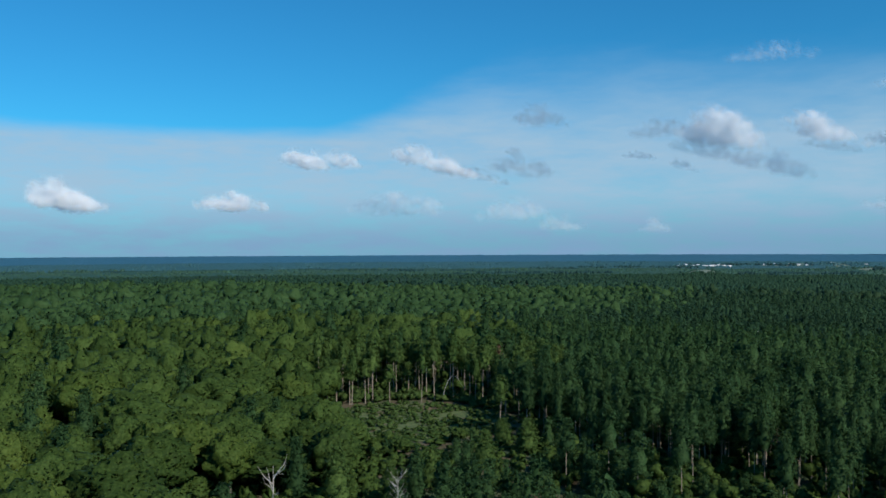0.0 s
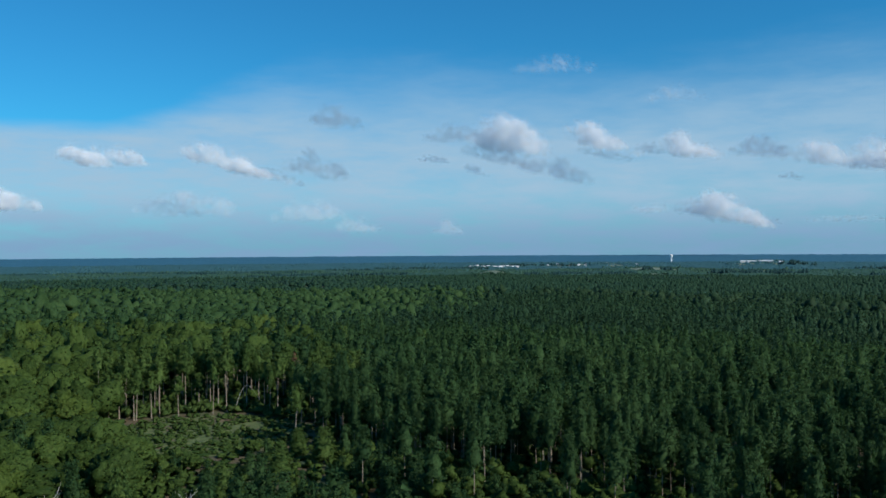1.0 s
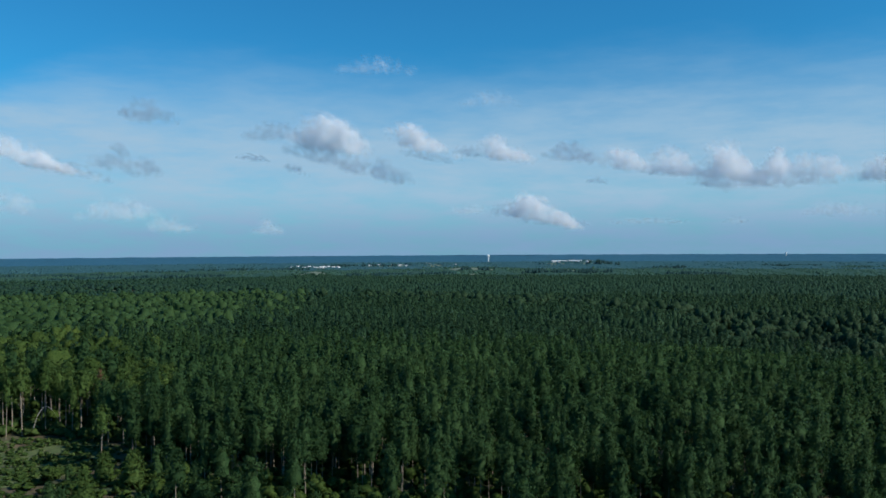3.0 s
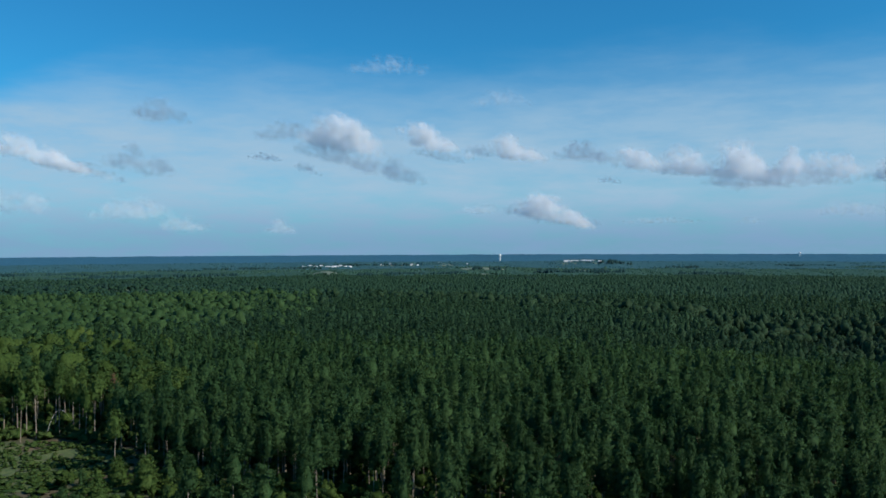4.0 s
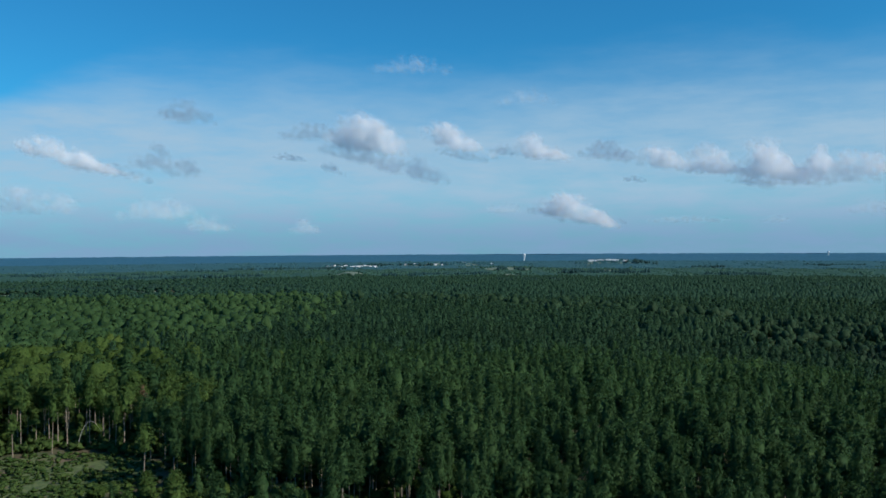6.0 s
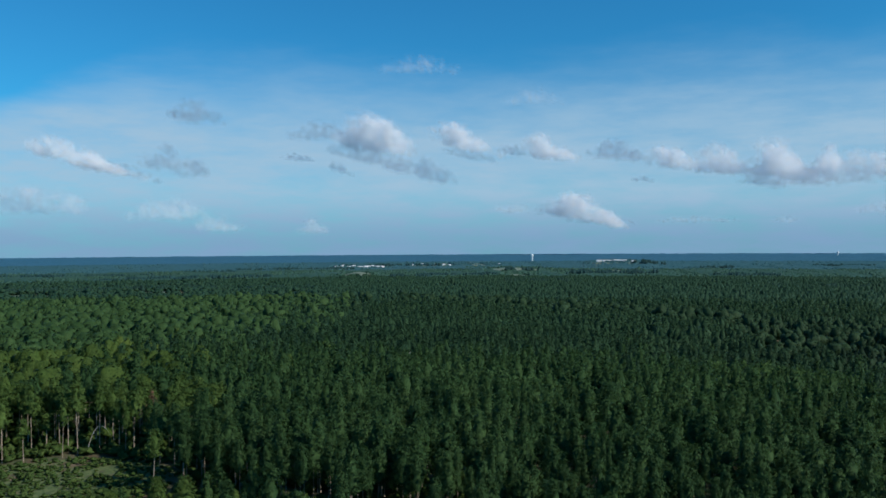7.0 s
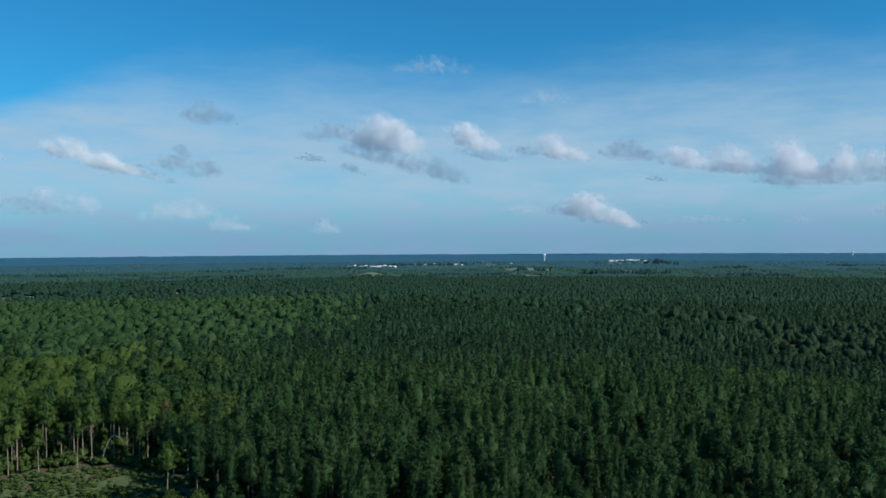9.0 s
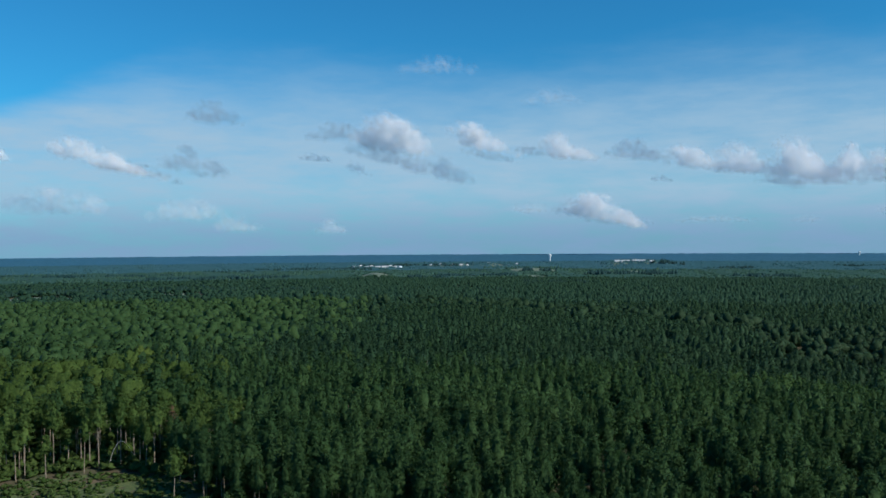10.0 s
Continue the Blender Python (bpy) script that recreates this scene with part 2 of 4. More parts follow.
def in_field(x, y, grow=1.0):
    r, az = polar(x, y)
    hit = np.zeros(np.shape(x), bool)
    for a, d, w, deep in FIELDS:
        wave = 1.0 + 0.25 * np.sin(az * 5.0 + d)
        hit |= ((az - a) / (w * grow)) ** 4 + ((r - d) / (deep * grow * wave)) ** 4 < 1.0
    for a, d, w, rise in PLOTS:
        hit |= (np.abs(az - a) < w) & (r > d - 130.0) & (r < d + 60.0) & (np.sin(az * 9.0 + r / 19.0) > -0.35)
    return hit


def in_clearing(x, y):
    """The grassy opening in front of the tall pines."""
    return ((x + 9.0) / 31.0) ** 2 + ((y - 267.0) / (28.0 - 0.16 * (x + 9.0))) ** 2 < 1.0


def is_broad(x, y):
    """Where the mixed broadleaf wood stands; pines elsewhere."""
    r, az = polar(x, y)
    edge = np.interp(y, (0, 180, 240, 300, 340, 500, 870, 1300, 2000), (-12, -22, -40, -45, 5, 75, 215, 330, 420))
    edge = edge + 12.0 * np.sin(y / 31.0) + 6.0 * np.sin(y / 11.0 + 2.0)
    strip = np.interp(az, (12, 22, 35, 45, 60), (1500, 1150, 900, 690, 560))
    wide = np.interp(az, (12, 22, 35, 45, 60), (30, 60, 70, 110, 150))
    belt = np.abs(r - strip + 25.0 * np.sin(az * 0.9)) < wide
    loose = np.where(y > 330.0, 1.0, 0.0) * rng.normal(0.0, 1.0, np.shape(x)) * (6.0 + 0.06 * y)
    return (x + loose < edge) | (belt & (az > 12))


def field_mesh(a, d, w, deep):
    return sheet(np.linspace(d - deep, d + deep, 8), np.linspace(a - w, a + w, 24), lambda x, y: ground_z(x, y) + 0.35)


for a, d, w, deep in FIELDS:
    v, p = field_mesh(a, d, w, deep)
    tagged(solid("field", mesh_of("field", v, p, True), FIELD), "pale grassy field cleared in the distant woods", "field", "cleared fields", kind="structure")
for a, d, w, rise in PLOTS:
    v, p = sheet(np.linspace(d - 130, d + 50, 8), np.linspace(a - w, a + w, 30), lambda x, y: ground_z(x, y) + 0.3)
    tagged(solid("lawn", mesh_of("lawn", v, p, True), FIELD), "mown grass round the far buildings", "lawn", "lawns", kind="structure")
v, p = sheet(np.linspace(225, 305, 44), np.linspace(-12, 8, 44), lambda x, y: ground_z(x, y) + 0.05 + 0.25 * np.sin(x * 0.9) * np.sin(y * 0.7) * 0.5)
inside = in_clearing(v[:, 0], v[:, 1])
p = p[inside[p].all(1)]
tagged(solid("clearing", mesh_of("clearing", v, p, True), MEADOW), "sunlit grassy clearing with bare reddish soil patches", "clearing", kind="structure")


# ---- trees ----
def unit(v):
    return v / np.maximum(np.linalg.norm(v, axis=-1, keepdims=True), 1e-6)


def blades(centre, out, size, g, corners=3, spread=0.32, along=None):
    """Small leaf faces at the centres, that look outward with some disorder; long ones point along a way."""
    m = len(centre)
    face = unit(out + spread * g.normal(size=(m, 3)))
    side = unit(np.cross(face, g.normal(size=(m, 3)) if along is None else along + 0.45 * g.normal(size=(m, 3))))
    up = np.cross(face, side)
    s = size * g.uniform(0.65, 1.35, (m, 1))
    if corners == 3:
        pts = [centre - 0.32 * s * side - 0.4 * s * up, centre + 0.32 * s * side - 0.4 * s * up, centre + 0.95 * s * up]
    else:
        pts = [centre - 0.55 * s * up, centre + 0.45 * s * side, centre + 0.6 * s * up, centre - 0.45 * s * side]
    first = np.arange(m)[:, None] * corners
    polys = first + (0, 1, 2) if corners == 3 else np.concatenate([first + (0, 1, 2), first + (0, 2, 3)])
    return np.stack(pts, 1).reshape(-1, 3), polys


def spire_normals(c, reach, base, tall):
    """Outward ways of a pointed crown."""
    lift = 0.25 + 0.75 * np.clip((c[:, 2] - base) / (tall - base), 0, 1) ** 2
    return unit(np.column_stack([c[:, 0] / reach, c[:, 1] / reach, 0.62 * lift]))


def crown_outline(u):
    """Half width of a pine's crown from its lowest boughs (0) to its tip (1)."""
    u = np.clip(u, 0.0, 1.0)
    return 1.12 * (0.62 + 0.38 * ease(u / 0.2)) * (1.0 - u) ** 0.82 + 0.03


def spindle(g, tall, reach, base, rings, sides, fill):
    """The dense ragged heart of a pine's crown."""
    u = (np.arange(rings) + 0.5) / rings
    a = (np.arange(sides)[None] + 0.5 * (np.arange(rings)[:, None] % 2)) * 2 * math.pi / sides + g.normal(0, 0.18, (rings, sides))
    q = crown_outline(u)[:, None] * reach * fill * g.uniform(0.55, 1.35, (rings, sides))
    z = base + (tall - base) * u[:, None] + g.normal(0, 0.22, (rings, sides)) * (tall - base) / rings
    body = np.stack([q * np.cos(a), q * np.sin(a), z], -1).reshape(-1, 3)
    verts = np.concatenate([body, [(0, 0, base + 0.2), (0, 0, tall)]])
    polys = []
    for i in range(rings - 1):
        for j in range(sides):
            k = (j + 1) % sides
            polys += [(i * sides + j, i * sides + k, (i + 1) * sides + k), (i * sides + j, (i + 1) * sides + k, (i + 1) * sides + j)]
    low, high, last = rings * sides, rings * sides + 1, (rings - 1) * sides
    polys += [(low, (j + 1) % sides, j) for j in range(sides)] + [(last + j, last + (j + 1) % sides, high) for j in range(sides)]
    return verts, np.array(polys), spire_normals(verts, reach, base, tall)


FACES = [(0, 11, 5), (0, 5, 1), (0, 1, 7), (0, 7, 10), (0, 10, 11), (1, 5, 9), (5, 11, 4), (11, 10, 2), (10, 7, 6), (7, 1, 8),
         (3, 9, 4), (3, 4, 2), (3, 2, 6), (3, 6, 8), (3, 8, 9), (4, 9, 5), (2, 4, 11), (6, 2, 10), (8, 6, 7), (9, 8, 1)]
F = (1 + 5 ** 0.5) / 2
POINTS = np.array([(-1, F, 0), (1, F, 0), (-1, -F, 0), (1, -F, 0), (0, -1, F), (0, 1, F), (0, -1, -F), (0, 1, -F), (F, 0, -1), (F, 0, 1), (-F, 0, -1), (-F, 0, 1)]) / math.hypot(1, F)


def pine_crown(seed, tall, reach, base, boughs, tufts, each, size, rings, sides, fill=0.5):
    """Uneven boughs round the stem with sprays of needles, over a ragged heart."""
    g = np.random.default_rng(seed)
    u = (np.arange(boughs) + g.uniform(0, 1, boughs)) / boughs * 0.95
    z = base + (tall - base) * u
    long = reach * crown_outline(u) * g.uniform(0.6, 1.3, boughs) + 0.15
    turn = np.arange(boughs) * 2.39996 + g.normal(0, 0.45, boughs)
    s = np.sqrt(g.uniform(0.18, 1.0, (boughs, tufts)))
    rise = np.interp(u, (0, 0.5, 1), (-0.12, 0.22, 1.1))[:, None]
    away = s * long[:, None]
    wob = g.normal(0, 0.17, (boughs, tufts)) * reach * s
    x = away * np.cos(turn)[:, None] - wob * np.sin(turn)[:, None]
    y = away * np.sin(turn)[:, None] + wob * np.cos(turn)[:, None]
    h = z[:, None] + away * rise + g.normal(0, 0.24, (boughs, tufts))
    c = np.stack([x, y, h], -1).reshape(-1, 3)
    k = max(3, tufts)
    c = np.concatenate([c, np.stack([g.normal(0, 0.14, k), g.normal(0, 0.14, k), tall - g.uniform(0, 0.10, k) * (tall - base)], 1)])
    flat = unit(np.stack([c[:, 0], c[:, 1], 0 * c[:, 2]], 1))
    out = unit(flat * 0.85 + (0, 0, 0.6))
    way = unit(flat * 0.6 + (0, 0, 0.6))
    c, out, way = np.repeat(c, each, 0), np.repeat(out, each, 0), np.repeat(way, each, 0)
    sprays = blades(c + g.normal(0, size * 0.45, c.shape), out, size, g, 3, 0.32, way)
    soft = unit(np.repeat(spire_normals(c, reach, base, tall) + 0.28 * g.normal(size=c.shape), 3, 0))
    return join([(*sprays, soft), spindle(g, tall, reach, base, rings, sides, fill)])


def ball(level):
    """A sphere of small triangles."""
    verts, polys = [Vector(c) for c in POINTS], [tuple(f) for f in FACES]
    for _ in range(level):
        mids, finer = {}, []
        for f in polys:
            m = []
            for a, b in ((f[0], f[1]), (f[1], f[2]), (f[2], f[0])):
                key = (min(a, b), max(a, b))
                if key not in mids:
                    mids[key] = len(verts)
                    verts.append(((verts[a] + verts[b]) / 2).normalized())
                m.append(mids[key])
            finer += [(f[0], m[0], m[2]), (f[1], m[1], m[0]), (f[2], m[2], m[1]), tuple(m)]
        polys = finer
    return np.array(verts), np.array(polys)


BALLS = [ball(k) for k in range(4)]


def broad_crown(seed, tall, reach, base, level, leaves, size, clump=2.3, puff=0.95):
    """A full uneven dome, swollen into leafy clumps, with loose leaves standing out of it."""
    g = np.random.default_rng(seed)
    d, polys = BALLS[level]
    half = 0.5 * (tall - base)
    span = np.array((reach, reach, half))
    shift = Vector((seed * 3.7, seed * 1.3, 0.0))
    p = d * span
    low = np.array([noise.noise(Vector(c) / (reach * 0.75) + shift) for c in p])
    mid = np.array([abs(noise.noise(Vector(c) / clump + shift * 2.0)) for c in p])
    small = np.array([abs(noise.noise(Vector(c) / (clump * 0.45) + shift * 3.0)) for c in p])
    q = p * (0.80 + 0.36 * low)[:, None] + d * (puff * (0.5 - 2.2 * mid) + 0.55 * puff * (0.45 - 2.2 * small))[:, None]
    q[:, 2] = np.where(q[:, 2] < 0, q[:, 2] * 0.75, q[:, 2]) + base + 0.46 * (tall - base)
    flat = np.cross(q[polys[:, 1]] - q[polys[:, 0]], q[polys[:, 2]] - q[polys[:, 0]])
    n = np.zeros_like(q)
    for k in range(3):
        np.add.at(n, polys[:, k], flat)
    n = unit(unit(n) * (1.0 if (unit(n) * d).sum() > 0 else -1.0) + 0.35 * d + (0, 0, 0.12))
    if leaves == 0:
        return q, polys, n
    w = g.dirichlet((1.0, 1.0, 1.0), leaves)
    f = polys[g.integers(0, len(polys), leaves)]
    c = (q[f] * w[:, :, None]).sum(1)
    way = unit((n[f] * w[:, :, None]).sum(1))
    blade = blades(c + way * g.uniform(-0.25, 0.75, (leaves, 1)) * size, unit(way + (0, 0, 0.25)), size, g, 4, 0.75)
    soft = unit(way + 0.45 * g.normal(size=way.shape))
    return join([(*blade, np.repeat(soft, 4, 0)), (q, polys, n)])


def tube(path, radii_, sides=6):
    """A tapered tube along a path."""
    path = np.asarray(path, float)
    verts, polys = [], []
    for i, c in enumerate(path):
        d = unit(path[min(i + 1, len(path) - 1)] - path[max(i - 1, 0)])
        a = unit(np.cross(d, (0.31, 0.95, 0.1)))
        b = np.cross(d, a)
        t = np.arange(sides) * 2 * math.pi / sides
        verts.append(c + radii_[i] * (np.cos(t)[:, None] * a + np.sin(t)[:, None] * b))
    for i in range(len(path) - 1):
        for j in range(sides):
            k = (j + 1) % sides
            polys.append((i * sides + j, i * sides + k, (i + 1) * sides + k, (i + 1) * sides + j))
    return np.concatenate(verts), np.array(polys)


def join(pieces):
    verts, polys, soft, at = [], [], [], 0
    for piece in pieces:
        verts.append(piece[0]), polys.append(piece[1] + at), soft.extend(piece[2:])
        at += len(piece[0])
    made = np.concatenate(verts), np.concatenate(polys)
    return (*made, np.concatenate(soft)) if soft else made


def trunk_shape(seed, tall, thick, limbs, base, reach, sides=7, lean=0.25):
    g = np.random.default_rng(seed)
    top = tall * 0.94
    zs = np.array((-0.3, 0.4, 0.3 * top, 0.6 * top, 0.85 * top, top))
    bend = np.cumsum(g.normal(0, lean * 0.4, (6, 2)), 0) * (zs[:, None] / tall)
    path = np.column_stack([bend, zs])
    pieces = [tube(path, thick * np.array((1.45, 1.05, 0.85, 0.6, 0.32, 0.08)), sides)]
    for i in range(limbs):
        u = g.uniform(0.1, 0.85)
        z = base + (top - base) * u
        a = i * 2.39996
        long = reach * (1.0 - 0.6 * u) * g.uniform(0.6, 0.95)
        d = np.array((math.cos(a), math.sin(a), g.uniform(0.15, 0.6)))
        s = np.array((np.interp(z, zs, path[:, 0]), np.interp(z, zs, path[:, 1]), z))
        pieces.append(tube([s, s + d * long * 0.5, s + d * long + (0, 0, 0.15 * long)], thick * np.array((0.34, 0.2, 0.06)), 4))
    return join(pieces)


def tree_thing(name, crown, trunk, leaf, bark, label, group):
    base = new(name)
    base.empty_display_size = 0.5
    solid("trunk", mesh_of("trunk", *trunk, True), bark, base)
    solid("crown", leafy("crown", crown), leaf, base)
    return tagged(base, label, "tree", group)


def planted(x, y, scale, turn, lean=0.0):
    return pose(x, y, float(ground_z(x, y)), lean, 0, turn) @ Matrix.Diagonal((scale[0], scale[0], scale[1], 1.0))


def scatter(spacing, r0, r1, a0, a1, jitter=0.42):
    """Points of a shaken grid between two distances and two azimuths."""
    k = int(r1 / spacing) + 1
    gx, gy = np.meshgrid(np.arange(-k, k + 1), np.arange(-int(k / 0.9) - 1, int(k / 0.9) + 2))
    x = (gx + 0.5 * (gy % 2)).ravel() * spacing + rng.uniform(-jitter, jitter, gx.size) * spacing
    y = gy.ravel() * spacing * 0.9 + rng.uniform(-jitter, jitter, gx.size) * spacing
    r, az = polar(x, y)
    ok = (r > r0) & (r < r1) & (az > a0) & (az < a1)
    return x[ok], y[ok]


def forest(name, shapes, x, y, wide, tall, mat, label, category="forest", smooth=False):
    """Many trees of a few shapes, joined into one mesh."""
    if len(x) == 0:
        return None
    turn = rng.uniform(0, 2 * math.pi, len(x))
    pick = rng.integers(0, len(shapes), len(x))
    z = ground_z(x, y)
    verts, polys, tints, soft, at = [], [], [], [], 0
    tint = rng.uniform(0, 1, len(x))
    for i, shape in enumerate(shapes):
        sv, sp = shape[:2]
        own = np.nonzero(pick == i)[0]
        if len(own) == 0:
            continue
        c, s = np.cos(turn[own])[:, None], np.sin(turn[own])[:, None]
        w = wide[own][:, None]
        vx = (sv[:, 0] * c - sv[:, 1] * s) * w + x[own][:, None]
        vy = (sv[:, 0] * s + sv[:, 1] * c) * w + y[own][:, None]
        vz = sv[:, 2] * tall[own][:, None] + z[own][:, None]
        verts.append(np.stack([vx, vy, vz], -1).reshape(-1, 3))
        if len(shape) > 2:
            nx, ny, nz = shape[2].T
            soft.append(np.stack([nx * c - ny * s, nx * s + ny * c, nz + 0 * c], -1).reshape(-1, 3))
        polys.append((sp[None] + (at + np.arange(len(own)) * len(sv))[:, None, None]).reshape(-1, sp.shape[1]))
        tints.append(np.repeat(tint[own], len(sv)))
        at += len(own) * len(sv)
    made = mesh_of(name, np.concatenate(verts), np.concatenate(polys), smooth or bool(soft), np.concatenate(soft) if soft else None)
    layer = made.attributes.new("tint", "FLOAT", "POINT")
    layer.data.foreach_set("value", np.concatenate(tints).astype(np.float32))
    return tagged(solid(name, made, mat), label, category, kind="stuff")


def loose_distance(x, y):
    """Distance with some disorder, so that one step of haze-tinted foliage passes gradually into the next."""
    return np.hypot(x, y) * (1.0 + rng.normal(0.0, 0.09, len(x)))


A0, A1 = -32.0, 57.5
# pines: shapes from near to far
PINES = [(pine_crown(40 + i, 19.5, 3.9, 8.8 + 0.8 * (i % 3), 46, 14, 3, 0.40, 9, 9, 0.52), trunk_shape(60 + i, 19.5, 0.15, 8, 6.0, 2.0)) for i in range(7)]
GROVE = [(pine_crown(45 + i, 19.5, 3.1, 8.4, 45, 24, 3, 0.36, 9, 9, 0.10), trunk_shape(65 + i, 19.5, 0.18, 16, 7.0, 2.6)) for i in range(3)]
YOUNG = [(pine_crown(50 + i, 8.0, 2.1, 0.6, 48, 12, 3, 0.27, 9, 8, 0.36), trunk_shape(55 + i, 8.0, 0.1, 3, 1.0, 1.0)) for i in range(5)]
PINES_MED = [pine_crown(70 + i, 19.0, 3.9, 8.8, 46, 6, 2, 0.54, 8, 8, 0.56) for i in range(8)]
PINES_MID = [pine_crown(80 + i, 18.5, 3.9, 8.6, 40, 3, 1, 0.85, 6, 7, 0.64) for i in range(10)]
PINES_FAR = [pine_crown(100 + i, 18.0, 3.7, 8.0, 18, 1, 1, 1.3, 4, 6, 0.8) for i in range(8)]
PINES_LAST = [spindle(np.random.default_rng(120 + i), 17.0, 3.6, 5.0, 2, 5, 1.0) for i in range(6)]
YOUNG_MED = [pine_crown(50 + i, 8.0, 2.3, 0.6, 40, 5, 2, 0.42, 7, 7, 0.45) for i in range(5)]
POLES = [tube([(0, 0, -0.3), (0.1 * i - 0.1, 0.1, 9.0), (0.12, 0.1 * i, 16.5)], (0.21, 0.16, 0.05), 3) for i in range(3)]
# broadleaf trees
BROADS = [(broad_crown(160 + i, 17.0, 5.9, 3.0, 3, 1600, 0.46, 2.1, 1.7), trunk_shape(180 + i, 14.0, 0.28, 10, 4.0, 4.0)) for i in range(7)]
BROADS_MED = [broad_crown(190 + i, 17.0, 5.9, 3.0, 2, 900, 0.56, 2.4, 1.8) for i in range(6)]
BROADS_SLOPE = [broad_crown(210 + i, 17.0, 5.9, 5.5, 2, 220, 0.84, 2.6, 1.9) for i in range(8)]
BROADS_MID = [broad_crown(200 + i, 17.0, 5.9, 6.0, 1, 120, 1.1, 3.0, 2.4) for i in range(8)]
BROADS_FAR = [broad_crown(220 + i, 17.0, 5.9, 6.5, 1, 10, 1.8, 3.4, 3.0) for i in range(10)]
BROADS_LAST = [broad_crown(240 + i, 17.0, 5.9, 5.0, 0, 6, 2.2, 4.0, 2.4) for i in range(8)]
SHRUBS = [broad_crown(260 + i, 2.0, 1.3, 0.1, 1, 64, 0.34, 0.9, 0.95) for i in range(8)]


def shade_gap(x, y):
    """Where near-black pines stand in for the shadowed gaps by the stream."""
    r, az = polar(x, y)
    return (((az - 49.5) / 3.0) ** 2 + ((r - 585.0) / 24.0) ** 2 < 1.0) | (((az - 48.5) / 4.5) ** 2 + ((r - 850.0) / 24.0) ** 2 < 1.0) | (((az - 41.5) / 2.2) ** 2 + ((r - 880.0) / 18.0) ** 2 < 1.0)


def open_ground(x, y):
    """Keeps trees off the clearing and the dark hollow before it."""
    hollow = ((x + 17.0) / 5.0) ** 2 + ((y - 199.0) / 5.0) ** 2 < 1.0
    r, az = polar(x, y)
    return in_clearing(x, y) | hollow | shade_gap(x, y)


def young_patch(x, y):
    return ((x - 305.0) / 32.0) ** 2 + ((y - 318.0) / 38.0) ** 2 < 1.0


# single trees nearest the path
PINE_LABEL = "tall plantation pine with dark green needles and bare trunk"
BROAD_LABEL = "broadleaf tree with dense rounded mid-green crown"
YELLOW_LABEL = "broadleaf tree with sunlit yellow-green crown"
EDGE_LABEL = "tall clear-stemmed pine at the clearing's edge"
pines = [tree_thing("pine_tree", c, t, PINE_ONE, PINE_BARK, PINE_LABEL, "plantation pines") for c, t in PINES]
broads = [tree_thing("broadleaf_tree", c, t, BROAD_ONE, BARK, BROAD_LABEL, "mixed woodland trees") for c, t in BROADS]
golds = [tree_thing("yellow_green_tree", c, t, YELLOW_ONE, BARK, YELLOW_LABEL, "mixed woodland trees") for c, t in BROADS[:3]]
edges = [tree_thing("edge_pine", pine_crown(300 + i, 22.0, 3.7, 13.2, 40, 12, 3, 0.44, 6, 9, 0.44), trunk_shape(310 + i, 22.0, 0.19, 5, 11.0, 1.7, 8), EDGE_LIT_NEEDLES, PINE_BARK, EDGE_LABEL, "pines along the clearing") for i in range(3)]
youngs = [tree_thing("young_pine", c, t, PINE_ONE, PINE_BARK, "young bushy pine with needles down to the ground", "young pines") for c, t in YOUNG]
bushy = [tree_thing("bushy_pine", pine_crown(320 + i, 13.0, 4.0, 0.8, 80, 16, 3, 0.34, 13, 10, 0.62), trunk_shape(330 + i, 13.0, 0.16, 4, 1.0, 1.4), EDGE_LIT_NEEDLES if i else PINE_ONE, PINE_BARK, "bushy cone-shaped pine with boughs down to the ground", "young pines") for i in range(3)]
used = set()


def plant(kinds, x, y, scale, lean=0.0):
    """The first use of a shape moves the original; the next ones copy it."""
    ob = kinds[int(rng.integers(0, len(kinds)))]
    m = planted(x, y, scale, float(rng.uniform(0, 360)), lean)
    if ob.name in used:
        return copy_thing(ob, m)
    used.add(ob.name)
    ob.matrix_basis = m
    return ob


EDGE_ROW = ((-32.2, 303), (-27.6, 308), (-22.5, 312), (-18.5, 303), (-10.5, 309), (-7.8, 304), (-4.9, 299), (1.7, 301), (8.9, 310), (24, 299), (-38, 305), (34, 292))
for x, y in EDGE_ROW:
    plant(edges, x, y, (rng.uniform(0.9, 1.1), rng.uniform(0.92, 1.06)), rng.uniform(-1.5, 1.5))
rusty = tree_thing("dying_pine", pine_crown(340, 20.0, 3.0, 10.0, 22, 9, 3, 0.34, 5, 7, 0.12), trunk_shape(341, 20.0, 0.17, 14, 9.0, 2.4, 8), RUSTY, PINE_BARK, "dying pine with sparse rust-brown needles", "pines along the clearing")
rusty.matrix_basis = planted(17.7, 293.5, (1.0, 1.0), 40.0)
# large crowns with places of their own: x, y, width, height
for x, y, w, h in ((-57, 189, 1.3, 1.12), (-47, 183, 1.1, 1.0), (-63, 198, 1.0, 1.0), (-101, 238, 1.35, 1.2), (-90, 244, 1.1, 1.05), (-109, 247, 1.1, 1.1), (-77, 150, 1.1, 1.0), (-70, 143, 0.9, 0.9)):
    plant(golds, x, y, (w, h))
for x, y, w, h in ((-23.5, 179, 2.0, 1.65), (-33, 184, 1.7, 1.75), (-12, 175, 1.3, 1.2), (-7, 186, 1.7, 1.15), (-4, 199, 1.6, 1.05), (4, 192, 1.8, 1.3), (9, 212, 1.8, 1.15), (15, 236, 1.6, 0.9), (21, 226, 1.8, 1.15), (2, 214, 1.4, 0.8)):
    plant(bushy, x, y, (w / 1.9, h / 1.62))
